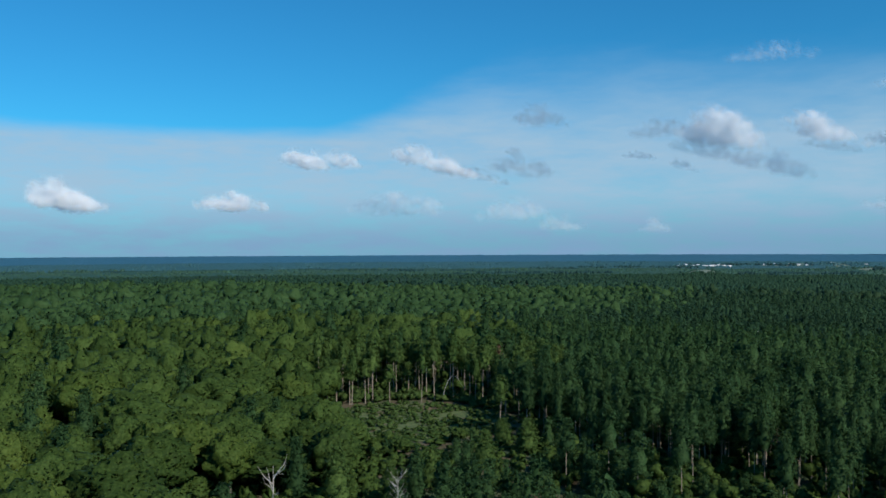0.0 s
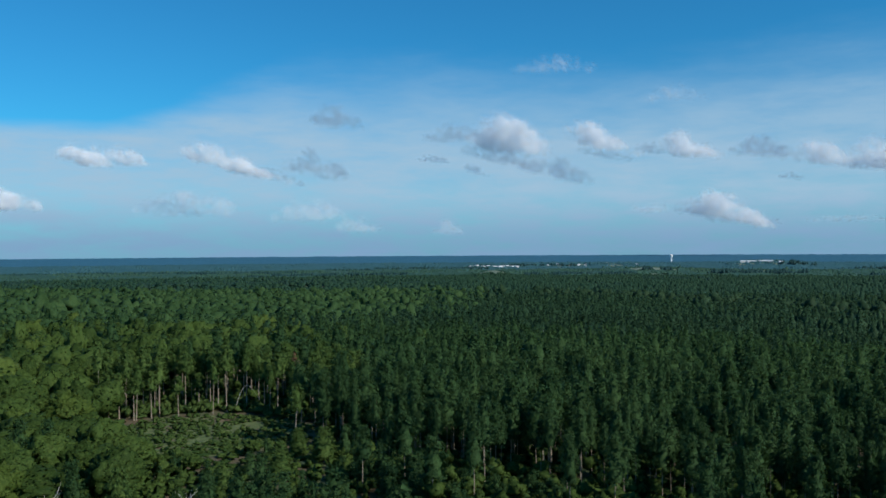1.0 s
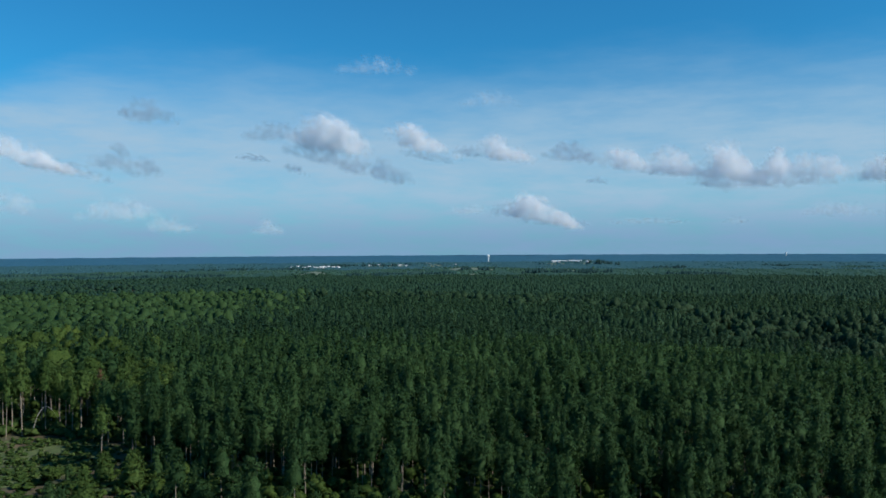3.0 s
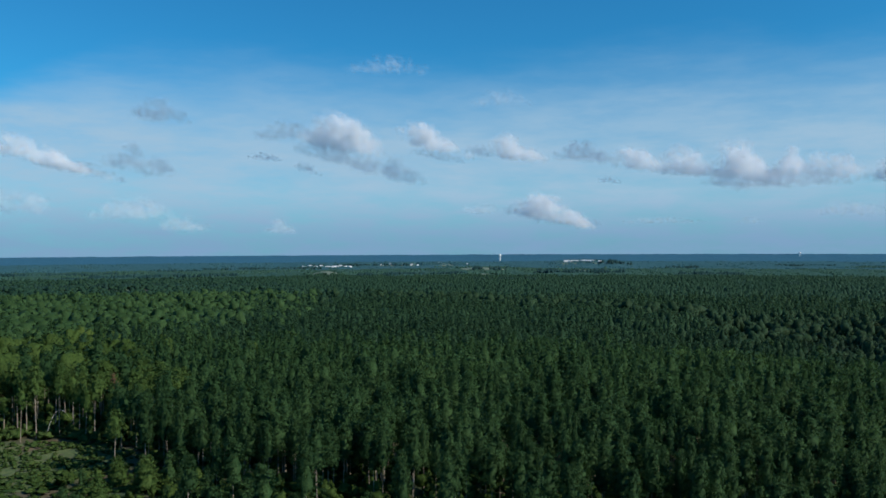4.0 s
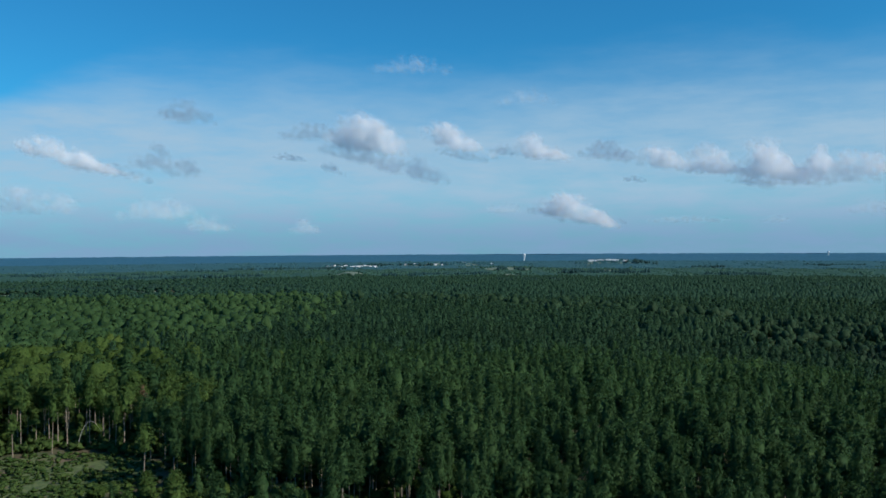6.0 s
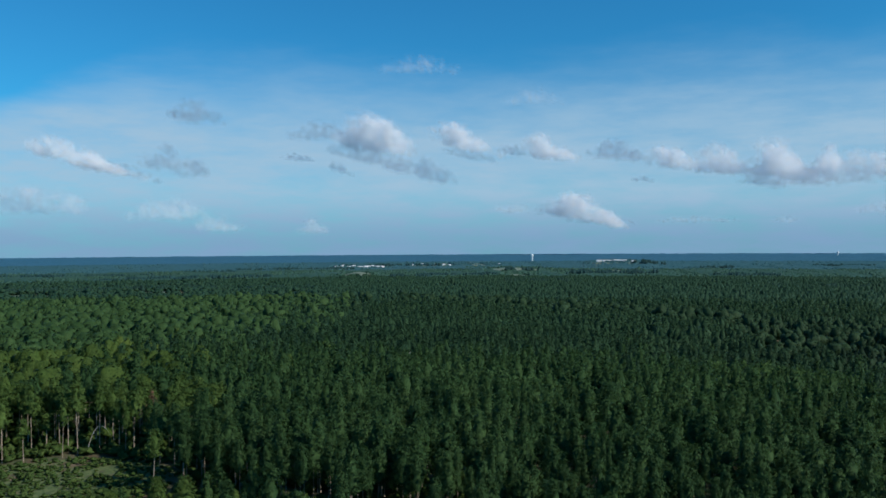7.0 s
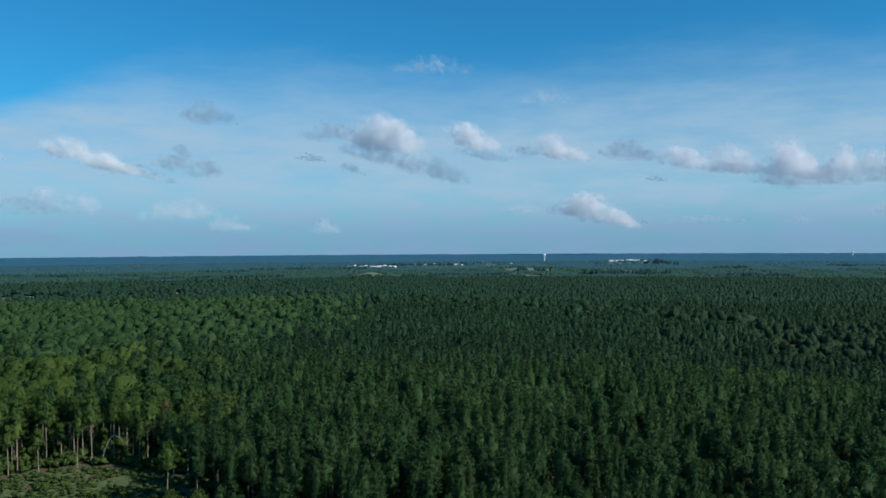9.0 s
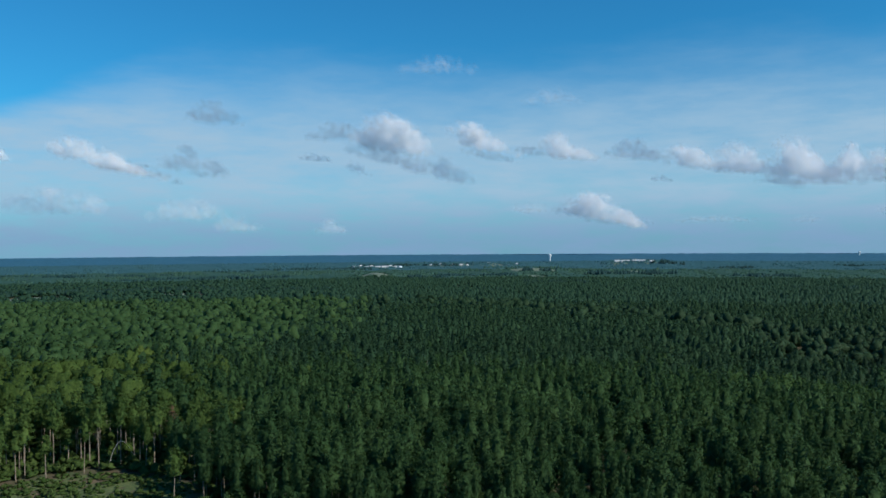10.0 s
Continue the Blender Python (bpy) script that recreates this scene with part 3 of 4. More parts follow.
for x, y, w, h in ((-45, 228, 1.1, 0.95), (-42, 246, 0.9, 0.7), (-70, 205, 1.1, 0.95), (-37, 196, 0.8, 0.72), (-26, 214, 0.5, 0.36), (-12, 224, 0.45, 0.30), (-28, 234, 0.5, 0.32), (3, 238, 0.45, 0.28)):
    plant(broads, x, y, (w, h))
TAKEN = np.array([(-56, 190, 6), (-47, 186, 5), (-63, 198, 5), (-90, 244, 6), (-109, 247, 6), (-70, 143, 5), (-101, 238, 8), (-77, 150, 6), (-23, 178, 4.5), (-29, 169, 9), (-17, 166, 8), (-16, 186, 8), (-33, 184, 6), (-45, 228, 6), (-42, 246, 5), (-70, 205, 6), (-49, 172, 9), (-47, 158, 7), (-92, 222, 9), (-86, 208, 6), (-37, 196, 5), (-33.5, 163, 10), (-30, 150, 11), (-9.5, 161, 4.5), (-8, 152, 4)] + [(x, y, 3.0) for x, y in EDGE_ROW] + [(17.7, 293.5, 4.0)])


def free(x, y):
    gap = np.hypot(x[:, None] - TAKEN[:, 0], y[:, None] - TAKEN[:, 1]) > TAKEN[:, 2]
    return gap.all(1) & ~open_ground(x, y)


def pine_sizes(x, y):
    m = len(x)
    tall = rng.normal(0.97, 0.12, m) * np.where(rng.uniform(0, 1, m) < 0.16, 0.72, 1.0)
    wide = rng.normal(1.06, 0.17, m)
    low = young_patch(x, y)
    return np.clip(np.where(low, wide * 1.25, wide), 0.6, 1.5), np.clip(np.where(low, tall * 0.93, tall), 0.5, 1.25)


def broad_sizes(x, y):
    m = len(x)
    near = ease((300.0 - np.hypot(x, y)) / 80.0)
    small = np.interp(np.hypot(x, y), (300, 600), (1.0, 0.82))
    return small * np.clip(rng.normal(1.06 + 0.06 * near, 0.24, m), 0.55, 1.7), np.clip(rng.normal(1.00 - 0.12 * near, 0.17, m), 0.5, 1.5)


PS, BS = 6.1, 8.8
x, y = scatter(PS, 118, 600, A0, A1, 0.62)
ok = free(x, y) & ~is_broad(x, y) & (rng.uniform(0, 1, len(x)) > 0.09)
# young growth stands before the mature edge of the plantation
r, az = polar(x, y)
mature = np.interp(az, (-20, 0, 9, 12, 19, 30, 60), (285, 262, 232, 216, 205, 190, 150))
young = (r < mature - 3.0) & ((rng.uniform(0, 1, len(x)) > 0.20) | (r < mature - 45.0) | (az < 7.0))
ok &= ~young
first = ok & (r < mature + 9.0)
gx, gy = scatter(5.0, 122, 262, -9, A1)
fit_ = free(gx, gy) & ~is_broad(gx, gy)
gr, ga = polar(gx, gy)
fit_ &= gr < np.interp(ga, (-20, 0, 9, 12, 19, 30, 60), (285, 262, 232, 216, 205, 190, 150)) - 4.0
few = (np.abs(gx + 5.0) < 32.0) & (gy > 188)
fit_ &= rng.uniform(0, 1, len(gx)) < np.where(few, 0.22, np.where(ga > 14.0, 0.85, 0.66))
gx, gy, few = gx[fit_], gy[fit_], few[fit_]
gaz = polar(gx, gy)[1]
tall = np.where(few, 0.5, rng.uniform(0.55, 1.0, len(gx)) * np.interp(gaz, (4.0, 10.0, 15.0, 18.0), (1.3, 1.2, 0.75, 0.6)))
breadth = np.where(few, 0.8, np.sqrt(tall) * rng.uniform(1.1, 1.6, len(gx)))
closest = np.argsort(np.hypot(gx - 40.0, gy - 60.0))
for i in closest[:160]:
    plant(youngs, gx[i], gy[i], (breadth[i], tall[i]), rng.uniform(-2, 2))
i = closest[160:]
forest("young_pine_stand", YOUNG_MED, gx[i], gy[i], breadth[i], tall[i], PINE, "young bushy pines at the plantation's edge")
fx, fy = x[first], y[first]
for k in np.argsort(np.hypot(fx, fy))[:90]:
    plant(edges if rng.uniform() < 0.35 and fx[k] < 30.0 else pines, fx[k], fy[k], (rng.uniform(0.72, 1.02), rng.uniform(0.85, 1.08)), rng.uniform(-1.5, 1.5))
ok &= ~first
x, y = x[ok], y[ok]
w, h = pine_sizes(x, y)
order = np.argsort(np.hypot(x - 45.0, y - 60.0) - np.where((np.abs(x + 5.0) < 48.0) & (y > 285.0) & (y < 325.0), 200.0, 0.0))
near, rest = order[:170], order[170:]
for i in near:
    behind = abs(x[i] + 5.0) < 48.0 and y[i] > 285.0
    plant(edges if behind else pines, x[i], y[i], (w[i] * 0.86, h[i] * (0.92 if behind else 1.0)), rng.uniform(-2, 2))
r = np.hypot(x, y)[rest]
fresh = rest[young_patch(x, y)[rest]]
old = ~young_patch(x, y)[rest]
a, b = rest[(r < 300) & old], rest[(r >= 300) & old]
forest("pine_stand", PINES_MED, x[a], y[a], w[a], h[a], PINE, "dense stand of dark green plantation pines")
forest("pine_trunks", POLES, x[rest[r < 470]], y[rest[r < 470]], w[rest[r < 470]] * 0 + 1, h[rest[r < 470]], PINE_BARK, "pale bare trunks of the plantation pines", "trunks", True)
# farther pines switch to the needles with haze in their colour
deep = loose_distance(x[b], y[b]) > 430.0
forest("pine_plantation", PINES_MID, x[b[~deep]], y[b[~deep]], w[b[~deep]], h[b[~deep]], PINE, "pine plantation of even height reaching over the slope")
forest("pine_slope", PINES_MID, x[b[deep]], y[b[deep]], w[b[deep]], h[b[deep]], HAZED_SLOPE_PINE, "dark pine plantation on the far part of the slope")
forest("young_pine_patch", PINES_MID, x[fresh], y[fresh], w[fresh], h[fresh], FRESH_PINE, "lighter green patch of younger pines")

x, y = scatter(BS, 118, 600, A0, A1)
ok = free(x, y) & is_broad(x, y)
x, y = x[ok], y[ok]
w, h = broad_sizes(x, y)
order = np.argsort(np.hypot(x + 40.0, y - 70.0))
near, rest = order[:150], order[150:]
for i in near:
    kinds = golds if rng.uniform() < 0.16 else broads
    plant(kinds, x[i], y[i], (w[i], h[i]), rng.uniform(-3, 3))
r = np.hypot(x, y)[rest]
pick = rng.uniform(0, 1, len(rest))
a = rest[(r < 330) & (pick > 0.07)]
belt = polar(x, y)[1][rest] > 30.0
b = rest[(r >= 330) & (pick > 0.07) & ~belt]
c = rest[(pick <= 0.07) & ~belt]
d = rest[belt & ((pick <= 0.07) | (r >= 330))]
forest("streamside_trees", BROADS_SLOPE, x[d], y[d], w[d] * 0.8, h[d] * 0.9, STREAM, "dull green broadleaf trees beside the stream")
forest("broadleaf_stand", BROADS_MED, x[a], y[a], w[a], h[a], BROAD, "mixed broadleaf wood with full rounded crowns")
e = b[np.hypot(x, y)[b] < 470]
b = b[np.hypot(x, y)[b] >= 470]
forest("broadleaf_slope", BROADS_SLOPE, x[e], y[e], w[e], h[e], BROAD, "mixed broadleaf wood with full rounded crowns")
forest("broadleaf_wood", BROADS_MID, x[b], y[b], w[b], h[b], HAZED_BROAD, "mixed broadleaf wood with full rounded crowns")
forest("yellow_green_crowns", BROADS_SLOPE, x[c], y[c], w[c], h[c], YELLOW, "scattered yellow-green crowns in the broadleaf wood")
# pines that rise among the broadleaf trees
x, y = scatter(30.0, 125, 600, A0, 20)
ok = free(x, y) & is_broad(x, y)
x, y = x[ok], y[ok]
w, h = pine_sizes(x, y)
close = np.hypot(x, y) < 300
for i in np.nonzero(close)[0]:
    plant(pines, x[i], y[i], (w[i] * 1.15, h[i] * 1.05), rng.uniform(-2, 2))
x, y, w, h = x[~close], y[~close], w[~close], h[~close]
forest("wood_pines", PINES_MED, x, y, w * 1.15, h * 1.08, PINE, "single pines rising among broadleaf trees")
forest("wood_pine_trunks", POLES, x, y, w, h * 1.08, PINE_BARK, "bare trunks of pines among broadleaf trees", "trunks", True)

# farther woods
x, y = scatter(6.6, 600, 1150, A0, A1, 0.6)
ok = ~is_broad(x, y) & (loose_distance(x, y) < 1060.0)
x, y = x[ok], y[ok]
w, h = pine_sizes(x, y)
# beyond about 760 m the needles carry a stronger haze tint
deep = loose_distance(x, y) > 760.0
forest("far_pine_slope", PINES_FAR, x[~deep], y[~deep], w[~deep] * 1.15, h[~deep], HAZED_SLOPE_PINE, "pine plantation continuing down into the valley")
forest("far_pine_plantation", PINES_FAR, x[deep], y[deep], w[deep] * 1.2, h[deep], HAZED_PINE, "pine plantation in the valley")
x, y = scatter(9.6, 600, 1250, A0, A1)
ok = is_broad(x, y) & ~in_field(x, y) & ~shade_gap(x, y)
x, y = x[ok], y[ok]
w, h = broad_sizes(x, y)
side = polar(x, y)[1] < 16.0
forest("far_broadleaf_wood", BROADS_FAR, x[side], y[side], w[side] * 1.1, h[side] * 1.05, HAZED_BROAD, "rolling broadleaf wood on the rise")
close = ~side & (np.hypot(x, y) < 820)
forest("streamside_stand", BROADS_MID, x[close], y[close], w[close] * 0.82, h[close] * 0.92, STREAM, "dull green broadleaf belt along the stream")
side |= close
forest("streamside_wood", BROADS_FAR, x[~side], y[~side], w[~side] * 1.1, h[~side] * 1.05, STREAM, "dull green broadleaf belt along the stream")
x, y = scatter(10.2, 960, 2300, A0, A1)
ok = ~is_broad(x, y) & ~in_field(x, y) & (loose_distance(x, y) > 1060.0)
x, y = x[ok], y[ok]
w, h = pine_sizes(x, y)
forest("valley_wood", PINES_LAST, x, y, w * 1.5, h * np.interp(np.hypot(x, y), (1050, 1700), (1.0, 0.78)), HAZED_A, "mixed wood filling the valley")
x, y = scatter(13.0, 1250, 2300, A0, A1)
ok = is_broad(x, y) & ~in_field(x, y)
x, y = x[ok], y[ok]
w, h = broad_sizes(x, y)
forest("valley_broadleaf_wood", BROADS_LAST, x, y, w * 1.15, h * np.interp(np.hypot(x, y), (1050, 1700), (1.0, 0.72)), HAZED_A, "broadleaf wood in the valley")
for name, mat, r0, r1, gap in (("valley_tree_clumps", HAZED_B, 2250, 3400, 15.0), ("far_slope_tree_clumps", HAZED_M, 3400, 4250, 19.0)):
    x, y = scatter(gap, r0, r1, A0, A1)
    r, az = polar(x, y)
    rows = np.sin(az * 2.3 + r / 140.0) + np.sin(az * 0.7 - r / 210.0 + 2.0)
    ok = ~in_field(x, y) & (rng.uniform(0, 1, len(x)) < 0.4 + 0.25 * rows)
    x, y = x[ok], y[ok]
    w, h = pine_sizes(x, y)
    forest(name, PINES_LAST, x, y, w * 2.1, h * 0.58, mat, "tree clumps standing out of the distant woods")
# close pines, coloured near-black in place of shadow between the trees
x, y = scatter(7.0, 550, 905, 38, A1)
ok = shade_gap(x, y)
x, y = x[ok], y[ok]
w, h = pine_sizes(x, y)
forest("streamside_pines", PINES_FAR, x, y, w * 1.2, h * 0.9, SHADE_PINE, "near-black pines standing in for shadowed gaps along the stream")
# dark rows of tall trees: azimuth from, to, distance, depth, how tall
for a, b, d, deep, tall in ((-6.5, 7.5, 1720, 60, 0.92), (18.6, 21.5, 2330, 90, 1.0), (26.5, 31.0, 1950, 70, 0.9), (30.5, 36.5, 2700, 90, 1.1), (34.6, 37.0, 4010, 60, 1.3), (26.0, 28.4, 2850, 60, 1.0), (40.0, 44.0, 2500, 80, 0.9), (-22.0, -12.0, 2050, 70, 0.9), (2.0, 11.0, 2500, 60, 0.9), (8.0, 14.0, 1700, 60, 0.8), (23.5, 26.0, 1600, 70, 0.8), (43.5, 49.0, 1750, 60, 0.75)):
    x, y = scatter(9.0, d - deep, d + deep, a, b)
    r, az = polar(x, y)
    ok = (np.abs(r - d - 0.3 * deep * np.sin(az * 2.1 + d)) < deep * (0.35 + 0.3 * np.sin(az * 3.7 + d))) & ~in_field(x, y)
    x, y = x[ok], y[ok]
    w, h = pine_sizes(x, y)
    # rows past 2200 m take the paler copy with haze in its colour
    forest("dark_tree_row", PINES_LAST, x, y, w * 1.5, h * tall, DARK_ROW if d < 2200 else HAZED_ROW, "dark row of tall trees in the distant woods")
for k in range(18):
    a, d = rng.uniform(-31, 50), rng.uniform(2350, 4150)
    b, deep = a + rng.uniform(3.0, 9.0), rng.uniform(25, 50)
    x, y = scatter(13.0, d - deep, d + deep, a, b)
    r, az = polar(x, y)
    ok = (np.abs(r - d) < deep * (0.6 + 0.4 * np.sin(az * 1.9 + d))) & ~in_field(x, y)
    x, y = x[ok], y[ok]
    w, h = pine_sizes(x, y)
    forest("far_tree_row", PINES_LAST, x, y, w * 2.0, h * rng.uniform(0.65, 0.95), HAZED_ROW if k % 3 else HAZED_B, "row of trees standing out of the distant woods")
# woods round and behind the path
x, y = scatter(6.8, 2, 122, -180, 180)
r, az = polar(x, y)
ok = (r < 50) | (rng.uniform(0, 1, len(x)) < 0.8)
x, y, r = x[ok], y[ok], r[ok]
w, h = pine_sizes(x, y)
k = r < 45
close = r < 19
grove = [tree_thing("pine_tree", c, t, PINE_ONE, PINE_BARK, PINE_LABEL, "plantation pines") for c, t in GROVE]
for i in np.nonzero(close)[0]:
    plant(grove, x[i], y[i], (w[i] * 1.05, h[i]), rng.uniform(-2, 2))
gx, gy = scatter(2.8, 0, 26, -180, 180)
forest("grove_undergrowth", SHRUBS, gx, gy, rng.uniform(0.6, 1.5, len(gx)), rng.uniform(0.4, 1.3, len(gx)), BROAD, "leafy undergrowth on the grove's floor", "undergrowth")
k &= ~close
forest("pine_grove", PINES_MED, x[k], y[k], w[k] * 1.05, h[k], PINE, "dense pine grove under the open sky")
forest("pine_grove_trunks", POLES, x[k], y[k], w[k], h[k], PINE_BARK, "pale trunks of the pine grove", "trunks", True)
forest("pine_wood", PINES_MID, x[~k], y[~k], w[~k] * 1.2, h[~k], PINE, "pine wood standing all round the grove")
x, y = scatter(9.0, 118, 420, -180, 180)
r, az = polar(x, y)
ok = (az < A0) | (az > A1)
x, y = x[ok], y[ok]
w, h = pine_sizes(x, y)
forest("surrounding_wood", PINES_LAST, x, y, w * 1.5, h, PINE, "pine wood reaching away behind the grove")


def canopy_z(x, y):
    """The roof of the far woods: crowns, tree rows and clear felled steps."""
    r, az = polar(x, y)
    patch = np.sin(az * 1.7 + r / 310.0) + np.sin(az * 0.63 - r / 170.0 + 2.0) + np.sin(az * 3.1 + r / 95.0)
    calm = ease((4400.0 - r) / 400.0)
    tall = 6.5 + 1.6 * np.tanh(1.6 * patch) * calm + rng.uniform(-1.2, 1.2, r.shape)
    tall = np.where(in_field(x, y), -3.0, tall)
    return ground_z(x, y) + tall


# three canopy rings, each with more haze painted into its leaf colour
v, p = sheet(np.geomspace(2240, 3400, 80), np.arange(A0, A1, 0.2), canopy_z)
tagged(solid("valley_canopy", mesh_of("valley_canopy", v, p), HAZED_B), "green canopy of distant woods across the valley", "forest", kind="stuff")
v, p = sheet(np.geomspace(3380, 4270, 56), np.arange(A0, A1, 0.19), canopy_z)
tagged(solid("far_slope_canopy", mesh_of("far_slope_canopy", v, p), HAZED_M), "canopy of woods on the far slope, tinted blue-green for haze", "forest", kind="stuff")
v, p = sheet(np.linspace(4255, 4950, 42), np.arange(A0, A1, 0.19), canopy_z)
tagged(solid("ridge_canopy", mesh_of("ridge_canopy", v, p), HAZED_C), "canopy of distant woods up to the ridge, tinted blue for haze", "forest", kind="stuff")
v, p = sheet(np.concatenate([np.geomspace(420, 4950, 110)]), np.arange(A1 - 1, 360 + A0 + 2, 1.2), canopy_z)
tagged(solid("surrounding_canopy", mesh_of("surrounding_canopy", v, p), HAZED_A), "canopy of the woods behind the path", "forest", kind="stuff")

# ---- the clearing's growth ----
x, y = scatter(1.7, 225, 312, -13, 9)
ok = in_clearing(x, y) & (rng.uniform(0, 1, len(x)) < 0.66 - 0.42 * (np.sin(x * 0.23 + 1.0) * np.sin(y * 0.21 + 0.5) > 0.55))
x, y = x[ok], y[ok]
order = np.argsort(np.hypot(x, y - 245))
for n_, i in enumerate(order[:90]):
    if n_ == 0:
        shrubs = [tagged(solid("shrub", leafy("shrub", s), SHRUB_ONE), "low leafy green shrub in the grassy clearing", "shrub", "clearing shrubs") for s in SHRUBS]
    plant(shrubs, x[i], y[i], (rng.uniform(0.4, 1.3), rng.uniform(0.3, 1.0)))
i = order[90:]
if len(i):
    forest("undergrowth", SHRUBS, x[i], y[i], rng.uniform(0.35, 1.0, len(i)), rng.uniform(0.15, 0.6, len(i)) * np.where(rng.uniform(0, 1, len(i)) < 0.12, 2.0, 1.0), SHRUB, "low leafy undergrowth across the clearing", "undergrowth")
x, y = scatter(3.3, 190, 268, -13, 12)
ok = ~open_ground(x, y) & (np.abs(x + 6.0) < 34.0) & (rng.uniform(0, 1, len(x)) < 0.85)
x, y = x[ok], y[ok]
forest("thicket", SHRUBS, x, y, rng.uniform(0.5, 1.6, len(x)), rng.uniform(0.4, 1.6, len(x)) * np.where(y > 222.0, 0.6, 1.0), BROAD, "thicket of saplings and brambles below the clearing", "undergrowth")
x, y = scatter(3.4, 150, 262, A0, -4)
ok = ~in_clearing(x, y) & (rng.uniform(0, 1, len(x)) < 0.8)
x, y = x[ok], y[ok]
forest("woodland_undergrowth", SHRUBS, x, y, rng.uniform(0.9, 2.0, len(x)), rng.uniform(0.6, 2.2, len(x)), BROAD, "leafy undergrowth below the broadleaf trees", "undergrowth")
x, y = scatter(3.2, 150, 372, -10, A1)
r, az = polar(x, y)
rim = np.interp(az, (-20, 0, 9, 12, 19, 30, 60), (285, 285, 232, 216, 205, 190, 150))
ok = (r > np.where(az < 6.0, rim + 12.0, rim - 42.0)) & (r < np.where(az < 6.0, rim + 85.0, rim + 40.0)) & ~in_clearing(x, y) & (rng.uniform(0, 1, len(x)) < np.where(az < 6.0, 0.9, np.where(r < rim, 0.95, 0.6)))
x, y = x[ok], y[ok]
# behind the clearing lighter shrub leaves stand in for sunlight on the undergrowth
lit = polar(x, y)[1] < 6.0
for own, leaf in ((lit, SHRUB), (~lit, BROAD)):
    m = int(own.sum())
    forest("edge_undergrowth", SHRUBS, x[own], y[own], rng.uniform(0.8, 2.0, m), rng.uniform(0.5, 2.0, m), leaf, "leafy undergrowth between the tall trunks", "undergrowth")


x, y = scatter(6.5, 160, 345, -10, A1)
r, az = polar(x, y)
rim = np.interp(az, (-20, 0, 9, 12, 19, 30, 60), (285, 285, 232, 216, 205, 190, 150))
ok = (r > np.where(az < 7.0, rim + 22.0, rim - 35.0)) & (r < rim + 45.0) & ~in_clearing(x, y) & ~is_broad(x, y) & (rng.uniform(0, 1, len(x)) < 0.75)
x, y = x[ok], y[ok]
forest("saplings", BROADS_MID, x, y, rng.uniform(0.25, 0.42, len(x)), rng.uniform(0.22, 0.42, len(x)), BROAD, "broadleaf saplings growing under the tall pines", "undergrowth")


def dead_tree(x, y, seed, tall, thick, limbs, spread, label):
    g = np.random.default_rng(seed)
    base = new("dead_tree")
    base.location = (x, y, float(ground_z(x, y)))
    path = np.column_stack([np.cumsum(g.normal(0, 0.18, 7)), np.cumsum(g.normal(0, 0.18, 7)), np.linspace(-0.3, tall, 7)])
    solid("trunk", mesh_of("trunk", *tube(path, thick * np.linspace(1.2, 0.15, 7), 8), True), DEAD, base)
    for i in range(limbs):
        z = tall * g.uniform(0.45, 0.9)
        a = i * 2.4 + g.normal(0, 0.3)
        s = np.array((np.interp(z, path[:, 2], path[:, 0]), np.interp(z, path[:, 2], path[:, 1]), z))
        d = np.array((math.cos(a), math.sin(a), g.uniform(0.4, 1.1)))
        long = spread * g.uniform(0.5, 1.0)
        pts = [s, s + d * long * 0.35 + g.normal(0, 0.1, 3), s + d * long * 0.7 + g.normal(0, 0.15, 3), s + d * long + (0, 0, 0.2 * long)]
        tips = [tube(pts, thick * np.array((0.5, 0.36, 0.22, 0.06)), 5)]
        for k in range(3):
            q = pts[1 + k % 2]
            e = unit(d + g.normal(0, 0.6, 3)) * long * 0.35
            tips.append(tube([q, q + e * 0.5, q + e + (0, 0, 0.1)], thick * np.array((0.2, 0.13, 0.04)), 4))
        solid("limb", mesh_of("limb", *join(tips), True), DEAD, base)
    return tagged(base, label, "dead tree")


dead_tree(-33.5, 163.0, 5, 13.2, 0.22, 6, 4.6, "bleached bare dead tree with forked limbs")
dead_tree(-9.5, 161.0, 9, 12.6, 0.08, 26, 2.6, "thin leafless grey tree with many fine twigs")
dead_tree(-39.0, 306.0, 12, 11.0, 0.16, 2, 1.5, "broken leaning snag at the clearing's edge")
for k, (x, y) in enumerate(((112.0, 369.0), (142.0, 388.0), (128.6, 381.0))):
    dead_tree(x, y, 21 + k, 18.5, 0.14, 5, 1.6, "bleached dead top standing out of the plantation")
bent = new("bent_tree")
bent.location = (-2.0, 298.0, float(ground_z(-2.0, 298.0)))
t = np.linspace(0, 1, 12)
path = np.column_stack([7.5 * t ** 1.2, 0.6 * t, 8.8 * np.sin(t * 2.7) ** 0.85])
solid("trunk", mesh_of("trunk", *tube(path, np.linspace(0.10, 0.04, 12), 6), True), DEAD, bent)
tagged(bent, "pale sapling bent over in an arch by the pines", "tree")


# ---- the far town ----
def block(name, w, d, h, mat, parent, z=0.0, x=0.0, y=0.0, label=""):
    bm = bmesh.new()
    bmesh.ops.create_cube(bm, size=1.0, matrix=Matrix.LocRotScale((x, y, z + h / 2), None, (w, d, h)))
    bmesh.ops.bevel(bm, geom=bm.edges[:], offset=0.06, segments=1, affect="EDGES")
    return part(name, bm, mat, parent, label)


